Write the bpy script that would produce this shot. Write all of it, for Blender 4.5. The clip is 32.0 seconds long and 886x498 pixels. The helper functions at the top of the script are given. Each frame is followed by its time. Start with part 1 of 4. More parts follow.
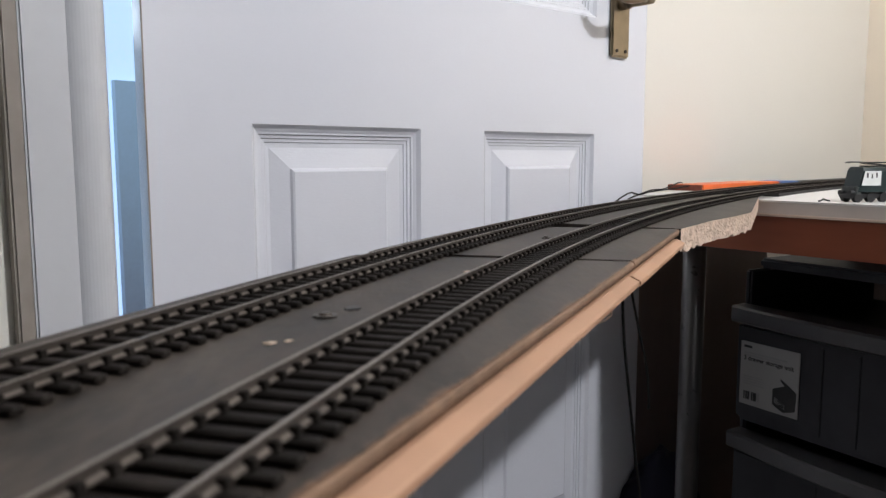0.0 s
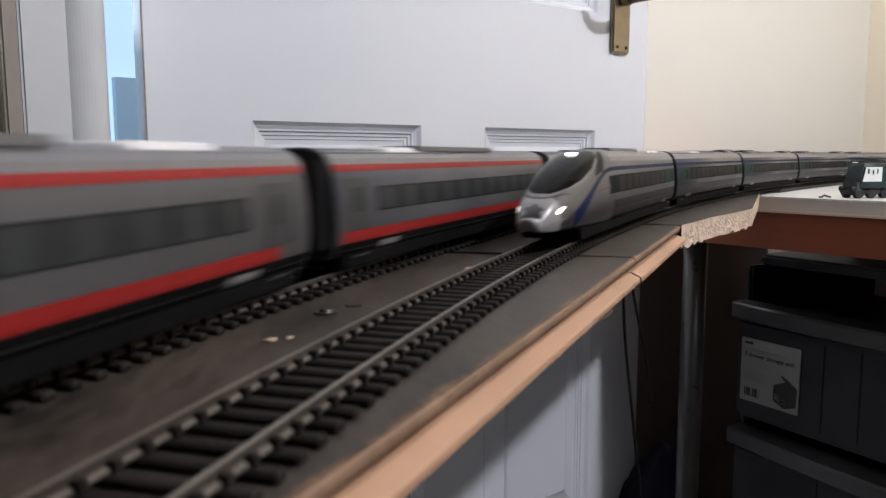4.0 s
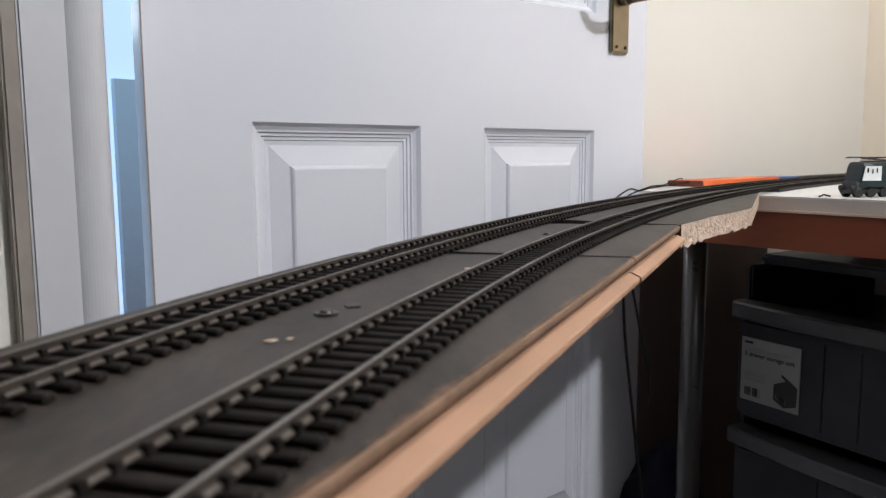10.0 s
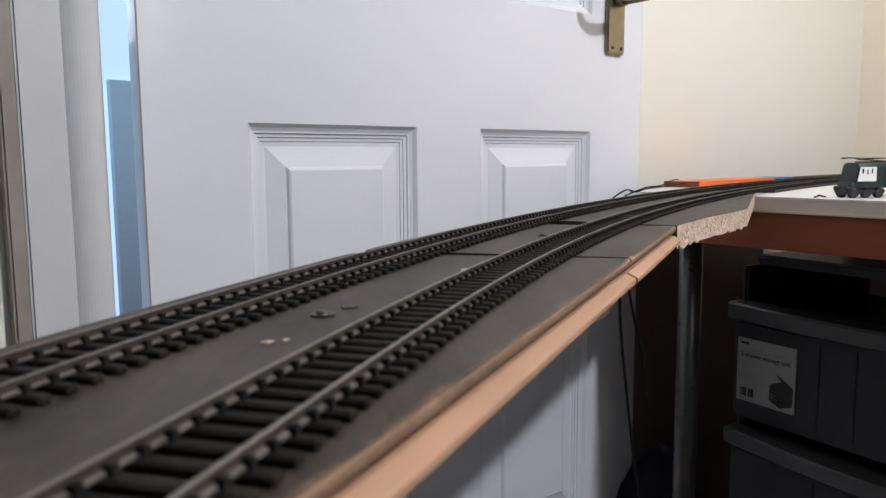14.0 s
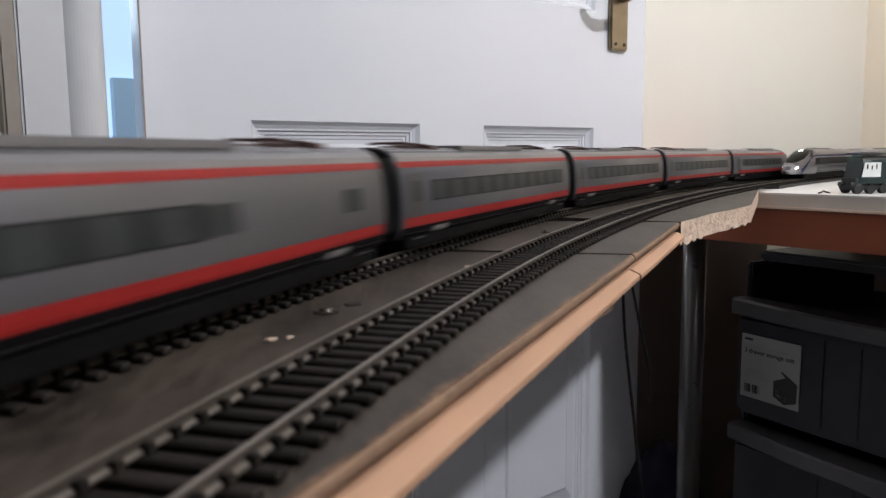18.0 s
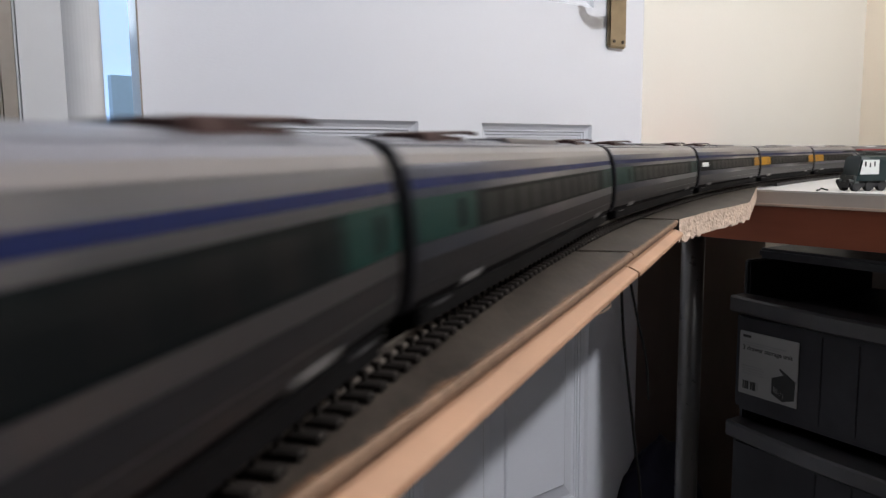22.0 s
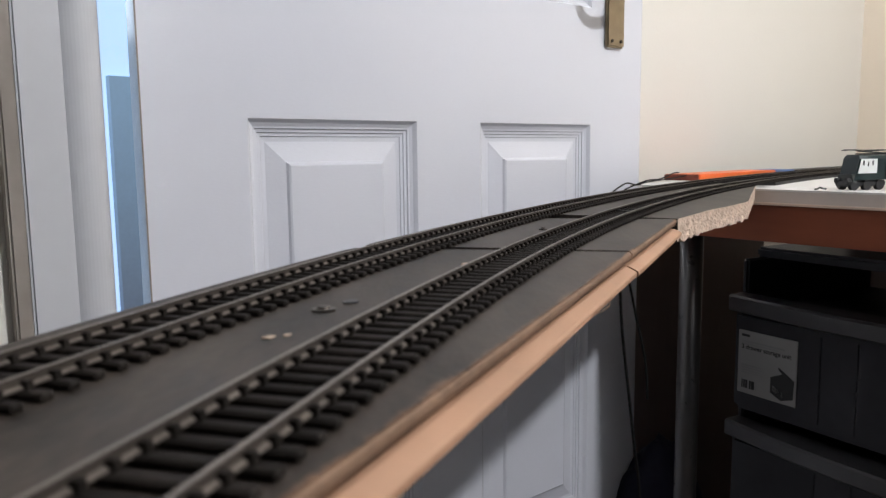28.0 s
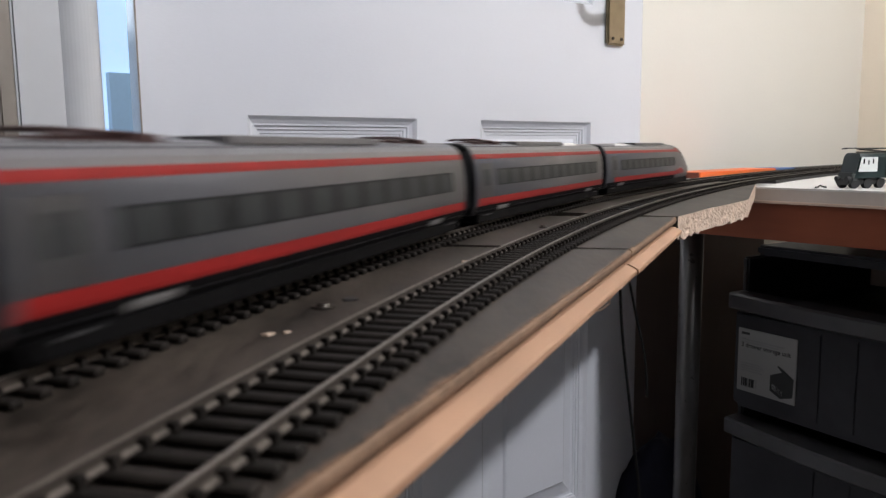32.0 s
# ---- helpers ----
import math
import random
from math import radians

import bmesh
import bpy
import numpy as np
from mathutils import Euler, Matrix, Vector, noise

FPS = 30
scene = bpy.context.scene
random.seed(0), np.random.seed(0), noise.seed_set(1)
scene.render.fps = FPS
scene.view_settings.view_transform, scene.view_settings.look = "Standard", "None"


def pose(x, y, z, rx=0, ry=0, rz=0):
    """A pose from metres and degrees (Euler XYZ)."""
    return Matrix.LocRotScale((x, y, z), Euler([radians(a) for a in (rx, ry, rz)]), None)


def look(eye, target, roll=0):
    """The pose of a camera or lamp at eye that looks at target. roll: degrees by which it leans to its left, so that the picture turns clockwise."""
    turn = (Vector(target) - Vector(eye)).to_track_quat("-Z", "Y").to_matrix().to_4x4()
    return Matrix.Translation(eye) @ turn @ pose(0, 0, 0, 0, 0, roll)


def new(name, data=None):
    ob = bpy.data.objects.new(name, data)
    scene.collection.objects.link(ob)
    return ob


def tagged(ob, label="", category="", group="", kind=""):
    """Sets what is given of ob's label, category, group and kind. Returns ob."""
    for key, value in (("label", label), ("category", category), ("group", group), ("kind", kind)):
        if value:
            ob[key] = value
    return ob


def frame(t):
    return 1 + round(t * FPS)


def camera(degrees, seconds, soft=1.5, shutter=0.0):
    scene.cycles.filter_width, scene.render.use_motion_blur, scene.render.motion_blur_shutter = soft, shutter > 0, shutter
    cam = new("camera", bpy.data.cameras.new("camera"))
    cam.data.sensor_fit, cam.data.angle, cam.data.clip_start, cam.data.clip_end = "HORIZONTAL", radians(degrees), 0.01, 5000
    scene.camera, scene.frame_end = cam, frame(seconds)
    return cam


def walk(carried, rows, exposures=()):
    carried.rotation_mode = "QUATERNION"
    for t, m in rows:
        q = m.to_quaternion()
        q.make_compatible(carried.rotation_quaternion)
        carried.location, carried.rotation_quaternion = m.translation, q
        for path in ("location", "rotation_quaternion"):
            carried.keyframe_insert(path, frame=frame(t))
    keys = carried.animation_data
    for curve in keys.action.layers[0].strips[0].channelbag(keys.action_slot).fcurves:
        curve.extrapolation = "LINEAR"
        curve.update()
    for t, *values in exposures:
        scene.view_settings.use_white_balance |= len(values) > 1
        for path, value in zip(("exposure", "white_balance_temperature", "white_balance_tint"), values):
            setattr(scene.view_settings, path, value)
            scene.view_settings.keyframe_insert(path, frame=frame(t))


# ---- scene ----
import itertools

# World: metres, z up. The camera stands over the origin on the layout board.
EYE_Z = 0.8007
RAIL_Z = 0.760           # top of the rails
BOARD_Z = 0.7552         # top of the grey board
TABLE_Z = 0.7512         # top of the white table

cam = camera(59.88, 32.0, soft=1.35, shutter=0.65)
cam.data.dof.use_dof, cam.data.dof.focus_distance, cam.data.dof.aperture_fstop = True, 0.75, 26.0
TURNS = (
    (0, 83.345, 0.051, 0.199),
    (0.5, 83.283, 0.063, 0.205),
    (1, 83.266, 0.071, 0.211),
    (1.5, 83.201, 0.101, 0.269),
    (2, 83.165, 0.085, 0.301),
    (2.5, 83.237, 0.090, 0.228),
    (3, 83.214, 0.065, 0.212),
    (3.5, 83.197, 0.106, 0.208),
    (5.5, 82.577, 0.235, 0.443),
    (6, 82.523, 0.402, 0.510),
    (6.5, 82.587, 0.613, 0.523),
    (7, 82.714, 0.401, 0.562),
    (7.5, 82.951, 0.346, 0.535),
    (8, 83.171, 0.124, 0.363),
    (8.5, 83.160, 0.192, 0.335),
    (9, 83.094, 0.341, 0.306),
    (9.5, 83.101, 0.271, 0.233),
    (10, 83.130, 0.314, 0.205),
    (10.5, 83.205, 0.324, 0.090),
    (11, 83.329, 0.367, 0.013),
    (11.5, 83.287, 0.293, 0.080),
    (12, 83.389, 0.351, -0.041),
    (12.5, 83.375, 0.309, -0.037),
    (13, 83.243, 0.270, -0.057),
    (13.5, 83.273, 0.348, -0.152),
    (14, 83.199, 0.343, -0.073),
    (14.5, 83.244, 0.264, -0.122),
    (16.5, 83.081, 0.626, -0.005),
    (17, 83.101, 0.535, 0.026),
    (17.5, 83.077, 0.585, 0.089),
    (18, 82.974, 0.518, 0.156),
    (18.5, 82.885, 0.506, 0.122),
    (19, 82.864, 0.524, 0.108),
    (19.5, 82.785, 0.544, 0.108),
    (20, 82.797, 0.460, 0.024),
    (20.5, 82.782, 0.514, 0.014),
    (21, 82.768, 0.457, -0.046),
    (21.5, 82.768, 0.505, 0.009),
    (22, 82.784, 0.529, 0.043),
    (22.5, 82.802, 0.420, 0.005),
    (23, 82.821, 0.512, -0.070),
    (23.5, 82.858, 0.590, -0.119),
    (24, 82.881, 0.619, -0.035),
    (24.5, 82.994, 0.595, -0.038),
    (25, 83.071, 0.555, -0.124),
    (25.5, 82.946, 0.574, -0.053),
    (27.5, 82.775, 0.594, -0.118),
    (28, 82.781, 0.663, -0.070),
    (28.5, 82.826, 0.676, -0.046),
    (29, 82.953, 0.637, -0.093),
    (29.5, 82.834, 0.644, -0.068),
    (30, 82.734, 0.581, -0.062),
    (30.5, 82.660, 0.592, -0.025),
    (31, 82.660, 0.554, -0.053),
    (31.5, 82.610, 0.569, -0.015),
    (32, 82.597, 0.559, -0.053),
)
walk(cam, [(t, pose(0, 0, EYE_Z, rx, ry, rz)) for t, rx, ry, rz in TURNS],
     exposures=((0.0, 0.0), (32.0, 0.0)))

# ---- world and light ----
world = bpy.data.worlds.new("world")
scene.world = world
world.use_nodes = True
wn = world.node_tree
wbg = wn.nodes["Background"]
wsky = wn.nodes.new("ShaderNodeTexSky")
wsky.sky_type = "NISHITA"
wsky.sun_disc = False
wsky.sun_elevation = radians(20)
wn.links.new(wsky.outputs[0], wbg.inputs[0])
wbg.inputs[1].default_value = 0.1


def lamp(name, kind, m, energy, colour, size):
    d = bpy.data.lights.new(name, kind)
    d.energy, d.color = energy, colour
    if kind == "AREA":
        d.shape, d.size = "DISK", size
    else:
        d.shadow_soft_size = size
    ob = new(name, d)
    ob.matrix_world = m
    return ob


LAMP = (1.24, -0.22, 2.15)
lamp("hall_daylight", "AREA", look((-2.32, 2.06, 1.6), (-0.30, 0.80, 0.85)), 5, (0.72, 0.86, 1.0), 0.7)
lamp("ceiling_bulb", "POINT", pose(*LAMP), 107, (0.95, 0.955, 0.985), 0.05)


# ---- materials ----
def material(name, colour, rough=0.6, metal=0.0, vary=0.15, scale=8.0, grain=60.0, bump=0.0, coat=0.0, tint=None,
             stretch=(1, 1, 1), emit=0.0, random_vary=0.0, fine=0.5, spec=0.5, satin=0.08, spread=0.0):
    """Principled surface with two scales of colour variation, roughness variation and fine relief."""
    mat = bpy.data.materials.new(name)
    mat.use_nodes = True
    nt = mat.node_tree
    nd, ln = nt.nodes, nt.links
    bs = nd["Principled BSDF"]
    bs.inputs["Metallic"].default_value = metal
    bs.inputs["Coat Weight"].default_value = coat
    bs.inputs["Specular IOR Level"].default_value = spec
    tc = nd.new("ShaderNodeTexCoord")
    mp = nd.new("ShaderNodeMapping")
    mp.inputs["Scale"].default_value = stretch
    ln.new(tc.outputs["Object"], mp.inputs[0])
    big, small = nd.new("ShaderNodeTexNoise"), nd.new("ShaderNodeTexNoise")
    big.inputs["Scale"].default_value, small.inputs["Scale"].default_value = scale, grain
    big.inputs["Detail"].default_value, small.inputs["Detail"].default_value = 4, 3
    for x in (big, small):
        ln.new(mp.outputs[0], x.inputs["Vector"])
    mix = nd.new("ShaderNodeMath")
    mix.operation = "MULTIPLY_ADD"
    ln.new(small.outputs["Fac"], mix.inputs[0])
    mix.inputs[1].default_value = fine
    ln.new(big.outputs["Fac"], mix.inputs[2])
    rng = nd.new("ShaderNodeMapRange")
    rng.inputs["From Min"].default_value, rng.inputs["From Max"].default_value = (0.5 + 0.5 * fine - spread, 0.5 + 0.5 * fine + spread) if spread else (0.4, 0.6 + fine)
    ln.new(mix.outputs[0], rng.inputs["Value"])
    ramp = nd.new("ShaderNodeMix")
    ramp.data_type = "RGBA"
    lo = [c * (1 - vary) for c in colour]
    hi = list(tint) if tint else [min(1, c * (1 + vary)) for c in colour]
    ramp.inputs["A"].default_value = (*lo, 1)
    ramp.inputs["B"].default_value = (*hi, 1)
    ln.new(rng.outputs[0], ramp.inputs["Factor"])
    out = ramp.outputs["Result"]
    if random_vary:
        info = nd.new("ShaderNodeObjectInfo")
        hsv = nd.new("ShaderNodeHueSaturation")
        rr = nd.new("ShaderNodeMapRange")
        rr.inputs["To Min"].default_value, rr.inputs["To Max"].default_value = 1 - random_vary, 1 + random_vary
        ln.new(info.outputs["Random"], rr.inputs["Value"])
        ln.new(rr.outputs[0], hsv.inputs["Value"])
        ln.new(out, hsv.inputs["Color"])
        out = hsv.outputs[0]
    ln.new(out, bs.inputs["Base Color"])
    rg = nd.new("ShaderNodeMapRange")
    rg.inputs["To Min"].default_value, rg.inputs["To Max"].default_value = max(0.02, rough - satin), min(1, rough + satin)
    ln.new(small.outputs["Fac"], rg.inputs["Value"])
    ln.new(rg.outputs[0], bs.inputs["Roughness"])
    if bump:
        bp = nd.new("ShaderNodeBump")
        bp.inputs["Strength"].default_value = 0.6
        bp.inputs["Distance"].default_value = bump
        ln.new(mix.outputs[0], bp.inputs["Height"])
        ln.new(bp.outputs[0], bs.inputs["Normal"])
    if emit:
        bs.inputs["Emission Color"].default_value = (*colour, 1)
        bs.inputs["Emission Strength"].default_value = emit
    return mat


M_DOOR = material("white_gloss_door_paint", (0.72, 0.74, 0.80), 0.10, vary=0.03, scale=3, grain=420, bump=0.0007, stretch=(0.4, 1, 1.2), fine=0.22)
M_FRAME = material("white_frame_paint", (0.56, 0.575, 0.60), 0.35, vary=0.04, scale=5, grain=60, bump=0.0003)
M_WALL = material("cream_wall_paint", (0.79, 0.765, 0.695), 0.8, vary=0.03, scale=2, grain=180, bump=0.0006)
M_BEIGE = material("beige_wall_paint", (0.86, 0.76, 0.625), 0.8, vary=0.03, scale=2, grain=180, bump=0.0006)
M_DARKWALL = material("unseen_wall_dark", (0.10, 0.11, 0.13), 0.8, vary=0.05, scale=2, grain=180, bump=0.0006)
M_CEIL = material("white_ceiling_paint", (0.55, 0.55, 0.55), 0.9, vary=0.02, bump=0.0004)
M_CARPET = material("dark_carpet", (0.055, 0.043, 0.037), 0.95, vary=0.35, scale=12, grain=400, bump=0.003)
M_GREY = material("grey_board_paint", (0.024, 0.0185, 0.0145), 0.55, vary=0.45, scale=26, grain=170, bump=0.0004, tint=(0.060, 0.047, 0.038), stretch=(1.9, 0.55, 1), fine=0.9, spec=0.28, spread=0.28)
M_EDGE = material("worn_fibreboard_edge", (0.185, 0.112, 0.070), 0.75, vary=0.4, scale=40, grain=300, bump=0.0004, stretch=(1, 1, 1))
M_PINE = material("planed_pine", (0.40, 0.232, 0.145), 0.6, vary=0.16, scale=20, grain=90, bump=0.0002, stretch=(0.15, 1, 1))
M_CHIP = material("raw_chipboard", (0.46, 0.335, 0.25), 0.9, vary=0.25, scale=120, grain=700, bump=0.0002, tint=(0.80, 0.63, 0.50))
M_WHITE = material("white_laminate", (0.76, 0.74, 0.72), 0.4, vary=0.03, scale=6)
M_EDGEBAND = material("greyed_edge_band", (0.62, 0.55, 0.50), 0.5, vary=0.08, scale=10)
M_LIP = material("pale_edging", (0.66, 0.52, 0.42), 0.5, vary=0.08, scale=10)
M_BROWN = material("reddish_brown_veneer", (0.30, 0.088, 0.045), 0.5, vary=0.25, scale=10, grain=60, stretch=(0.2, 1, 1), spec=0.15)
M_PANEL = material("brown_panel", (0.17, 0.13, 0.115), 0.6, vary=0.2, scale=10, grain=60, stretch=(1, 1, 0.2))
M_SLEEPER = material("dark_brown_sleeper_plastic", (0.015, 0.012, 0.0105), 0.7, vary=0.3, scale=200, grain=900, bump=0.0001, random_vary=0.3, spec=0.12)
M_RAIL = material("tarnished_nickel_rail", (0.058, 0.048, 0.041), 0.5, 0.2, vary=0.3, scale=60, grain=400, spec=0.25)
M_RAILTOP = material("polished_rail_head", (0.17, 0.145, 0.125), 0.42, 0.5, vary=0.3, scale=60, grain=400)
M_UNDERLAY = material("black_track_underlay", (0.03, 0.028, 0.027), 0.85, vary=0.3, scale=80, grain=500, bump=0.0005)
M_BRASS = material("brass_handle", (0.30, 0.245, 0.17), 0.36, 0.9, vary=0.2, scale=40)
M_STEEL = material("dull_steel", (0.06, 0.052, 0.045), 0.45, 0.8, vary=0.25, scale=200)
M_POLE = material("grey_steel_leg", (0.085, 0.082, 0.082), 0.3, 0.5, vary=0.15, scale=20)
M_DRAWER = material("smoky_dark_plastic", (0.030, 0.029, 0.034), 0.4, vary=0.25, scale=14, spec=0.25)
M_RIM = material("dark_grey_plastic_rim", (0.062, 0.060, 0.064), 0.4, vary=0.2, scale=14)
M_LABEL = material("grey_white_paper", (0.31, 0.305, 0.30), 0.6, vary=0.05, scale=20)
M_PRINT = material("black_print", (0.02, 0.02, 0.02), 0.6)
M_PRINTGREY = material("grey_print", (0.28, 0.28, 0.28), 0.6)
M_ORANGE = material("orange_plastic", (0.85, 0.16, 0.03), 0.4, vary=0.1, scale=30)
M_ORANGE_END = material("worn_red_plastic", (0.28, 0.07, 0.04), 0.5, vary=0.3, scale=60)
M_BLUE = material("blue_plastic", (0.06, 0.16, 0.42), 0.4, vary=0.1, scale=30)
M_BLACK = material("black_plastic", (0.012, 0.012, 0.013), 0.5, vary=0.3, scale=50)
M_CABLE = material("black_cable", (0.007, 0.0065, 0.0065), 0.7, vary=0.2, scale=50, spec=0.1)
M_SILVER = material("silver_train_paint", (0.118, 0.115, 0.122), 0.42, 0.45, vary=0.06, scale=40, grain=300, spec=0.3, satin=0.02)
# Silver for the flanks, darkened to carry the dark room they reflect.
M_ALU = material("shaded_metallic_train_paint", (0.133, 0.131, 0.145), 0.31, 0.85, vary=0.03, scale=40, grain=300, satin=0.01)
M_ALULOW = material("dark_metallic_lower_side", (0.030, 0.029, 0.032), 0.42, 0.6, vary=0.08, scale=40, grain=300, spec=0.2, satin=0.02)
M_TDOOR = material("grey_train_door", (0.060, 0.058, 0.060), 0.45, 0.3, vary=0.06, scale=40, spec=0.25)
M_TBAND = material("smoked_window_band", (0.010, 0.010, 0.011), 0.5, vary=0.1, scale=40, spec=0.12)
M_SCREEN = material("black_cab_glass", (0.006, 0.0055, 0.005), 0.15, vary=0.1, scale=40, spec=0.03)
# Same silver as M_ALU, lightened for the light the roof catches.
M_ROOF = material("lit_grey_train_roof", (0.262, 0.258, 0.284), 0.30, 0.85, vary=0.03, scale=40, grain=300, satin=0.01)
M_ROOFPALE = material("pale_grey_train_roof", (0.155, 0.150, 0.157), 0.36, 0.3, vary=0.07, scale=40, grain=300, satin=0.02)
M_LOCOGLASS = material("teal_tinted_cab_glass", (0.004, 0.009, 0.014), 0.15, vary=0.1, scale=60)
M_LETTER = material("faded_red_lettering", (0.115, 0.07, 0.072), 0.5, vary=0.3, scale=200)
M_NOSECAP = material("pale_silver_nose_paint", (0.25, 0.243, 0.25), 0.36, 0.25, vary=0.06, scale=60, satin=0.02)
M_REDGLASS = material("grey_tinted_train_window", (0.030, 0.032, 0.033), 0.4, vary=0.15, scale=60, spec=0.12)
M_BELLOWS = material("dark_grey_bellows", (0.014, 0.0135, 0.015), 0.7, vary=0.2, scale=90, spec=0.2)
M_RED = material("red_train_stripe", (0.235, 0.015, 0.014), 0.45, vary=0.08, scale=40, spec=0.2)
M_TBLUE = material("dark_blue_train_stripe", (0.004, 0.008, 0.043), 0.5, vary=0.08, scale=40, spec=0.1)
M_TGREEN = material("dark_green_train_band", (0.0032, 0.0046, 0.0052), 0.5, vary=0.1, scale=40, spec=0.05)
M_TEAL = material("teal_train_doors", (0.0025, 0.021, 0.0175), 0.45, vary=0.1, scale=40, spec=0.1)
M_YELLOW = material("yellow_train_doors", (0.300, 0.140, 0.003), 0.5, vary=0.08, scale=40, spec=0.15)
M_YDARK = material("brown_tinted_glass", (0.20, 0.09, 0.004), 0.5, vary=0.1, scale=40, spec=0.2)
M_GLASS = material("dark_train_glass", (0.004, 0.0045, 0.005), 0.4, vary=0.15, scale=60, spec=0.08)
M_UNDER = material("black_underframe", (0.0045, 0.0042, 0.0046), 0.7, vary=0.3, scale=90, spec=0.05)
M_FAIRING = material("pale_glossy_roof_fairing", (0.62, 0.60, 0.60), 0.22, vary=0.05, scale=60)
M_LOCOPANTO = material("dark_grey_pantograph", (0.03, 0.03, 0.028), 0.45, 0.3, vary=0.2, scale=60)
M_SKIRT = material("pale_grey_skirt", (0.18, 0.172, 0.17), 0.45, vary=0.1, scale=60)
M_PANTO = material("dark_red_pantograph", (0.055, 0.026, 0.026), 0.45, 0.3, vary=0.2, scale=60)
M_LIGHT = material("headlight", (1.0, 0.97, 0.9), 0.3, emit=7)
M_LOCO = material("dark_teal_loco_paint", (0.006, 0.019, 0.019), 0.35, vary=0.15, scale=80)
M_LOCOGREY = material("grey_loco_paint", (0.055, 0.062, 0.059), 0.4, vary=0.12, scale=80)
M_LOCOWHITE = material("white_loco_panel", (0.72, 0.74, 0.72), 0.4, vary=0.05, scale=80)
M_TAUPE = material("dark_taupe", (0.27, 0.24, 0.21), 0.7, vary=0.2, scale=20)
M_HALL = material("hall_paint", (0.60, 0.64, 0.70), 0.8, vary=0.05, scale=2)
M_SKYGLOW = material("evening_sky", (0.50, 0.69, 0.95), 1.0, emit=1.0)
# Self-lit blue-grey: the hall's dim light is put into the emission.
M_DIMGLOW = material("painted_hall_dimness", (0.11, 0.18, 0.275), 1.0, emit=1.0)
M_BAG = material("navy_nylon", (0.008, 0.008, 0.020), 0.6, vary=0.4, scale=14, grain=120, bump=0.0008, spec=0.2)
M_SHADE = material("lamp_shade", (0.8, 0.75, 0.65), 0.7, vary=0.03)


def worn_deck():
    """The grey board paint, rubbed through to bare fibreboard along the straight front edge."""
    mat = M_GREY.copy()
    mat.name = "grey_board_paint_rubbed_edge"
    nt = mat.node_tree
    nd, ln = nt.nodes, nt.links
    bs = nd["Principled BSDF"]
    old = bs.inputs["Base Color"].links[0].from_socket
    tc, sep = nd.new("ShaderNodeTexCoord"), nd.new("ShaderNodeSeparateXYZ")
    ln.new(tc.outputs["Object"], sep.inputs[0])

    def calc(op, a, b, c=0.0):
        n = nd.new("ShaderNodeMath")
        n.operation = op
        for k, v in enumerate((a, b, c)):
            if isinstance(v, (int, float)):
                n.inputs[k].default_value = v
            else:
                ln.new(v, n.inputs[k])
        return n.outputs[0]
    # metres inwards from the edge (negative outside)
    along = calc("MULTIPLY_ADD", sep.outputs["Y"], -0.4295, 0.0630)
    dist = calc("MULTIPLY", calc("ADD", sep.outputs["X"], along), 0.9188)
    soft, fine = nd.new("ShaderNodeTexNoise"), nd.new("ShaderNodeTexNoise")
    soft.inputs["Scale"].default_value, fine.inputs["Scale"].default_value = 45, 420
    for n in (soft, fine):
        ln.new(tc.outputs["Object"], n.inputs["Vector"])
    shift = calc("MULTIPLY_ADD", soft.outputs["Fac"], 0.0045, dist)
    shift = calc("MULTIPLY_ADD", fine.outputs["Fac"], 0.0035, shift)
    rng = nd.new("ShaderNodeMapRange")
    rng.inputs["From Min"].default_value, rng.inputs["From Max"].default_value = 0.0026, 0.0078
    ln.new(shift, rng.inputs["Value"])
    mix = nd.new("ShaderNodeMix")
    mix.data_type = "RGBA"
    mix.inputs["B"].default_value = (0.34, 0.18, 0.10, 1)
    ln.new(old, mix.inputs["A"])
    ln.new(rng.outputs[0], mix.inputs["Factor"])
    ln.new(mix.outputs["Result"], bs.inputs["Base Color"])
    return mat


M_DECK = worn_deck()


def dim_glow_ramp(mat):
    """Painted glow for the dim hall: emission fades darker towards the ground."""
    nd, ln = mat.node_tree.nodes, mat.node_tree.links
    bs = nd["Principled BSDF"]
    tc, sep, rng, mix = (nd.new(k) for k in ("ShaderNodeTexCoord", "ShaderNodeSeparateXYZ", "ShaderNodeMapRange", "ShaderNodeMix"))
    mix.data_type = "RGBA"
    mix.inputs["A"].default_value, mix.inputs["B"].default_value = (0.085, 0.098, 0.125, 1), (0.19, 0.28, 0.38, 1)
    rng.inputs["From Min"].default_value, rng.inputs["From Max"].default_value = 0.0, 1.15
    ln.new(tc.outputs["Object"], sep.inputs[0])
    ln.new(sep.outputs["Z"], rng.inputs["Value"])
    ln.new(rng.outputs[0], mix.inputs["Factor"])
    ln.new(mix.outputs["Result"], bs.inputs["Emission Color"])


dim_glow_ramp(M_DIMGLOW)


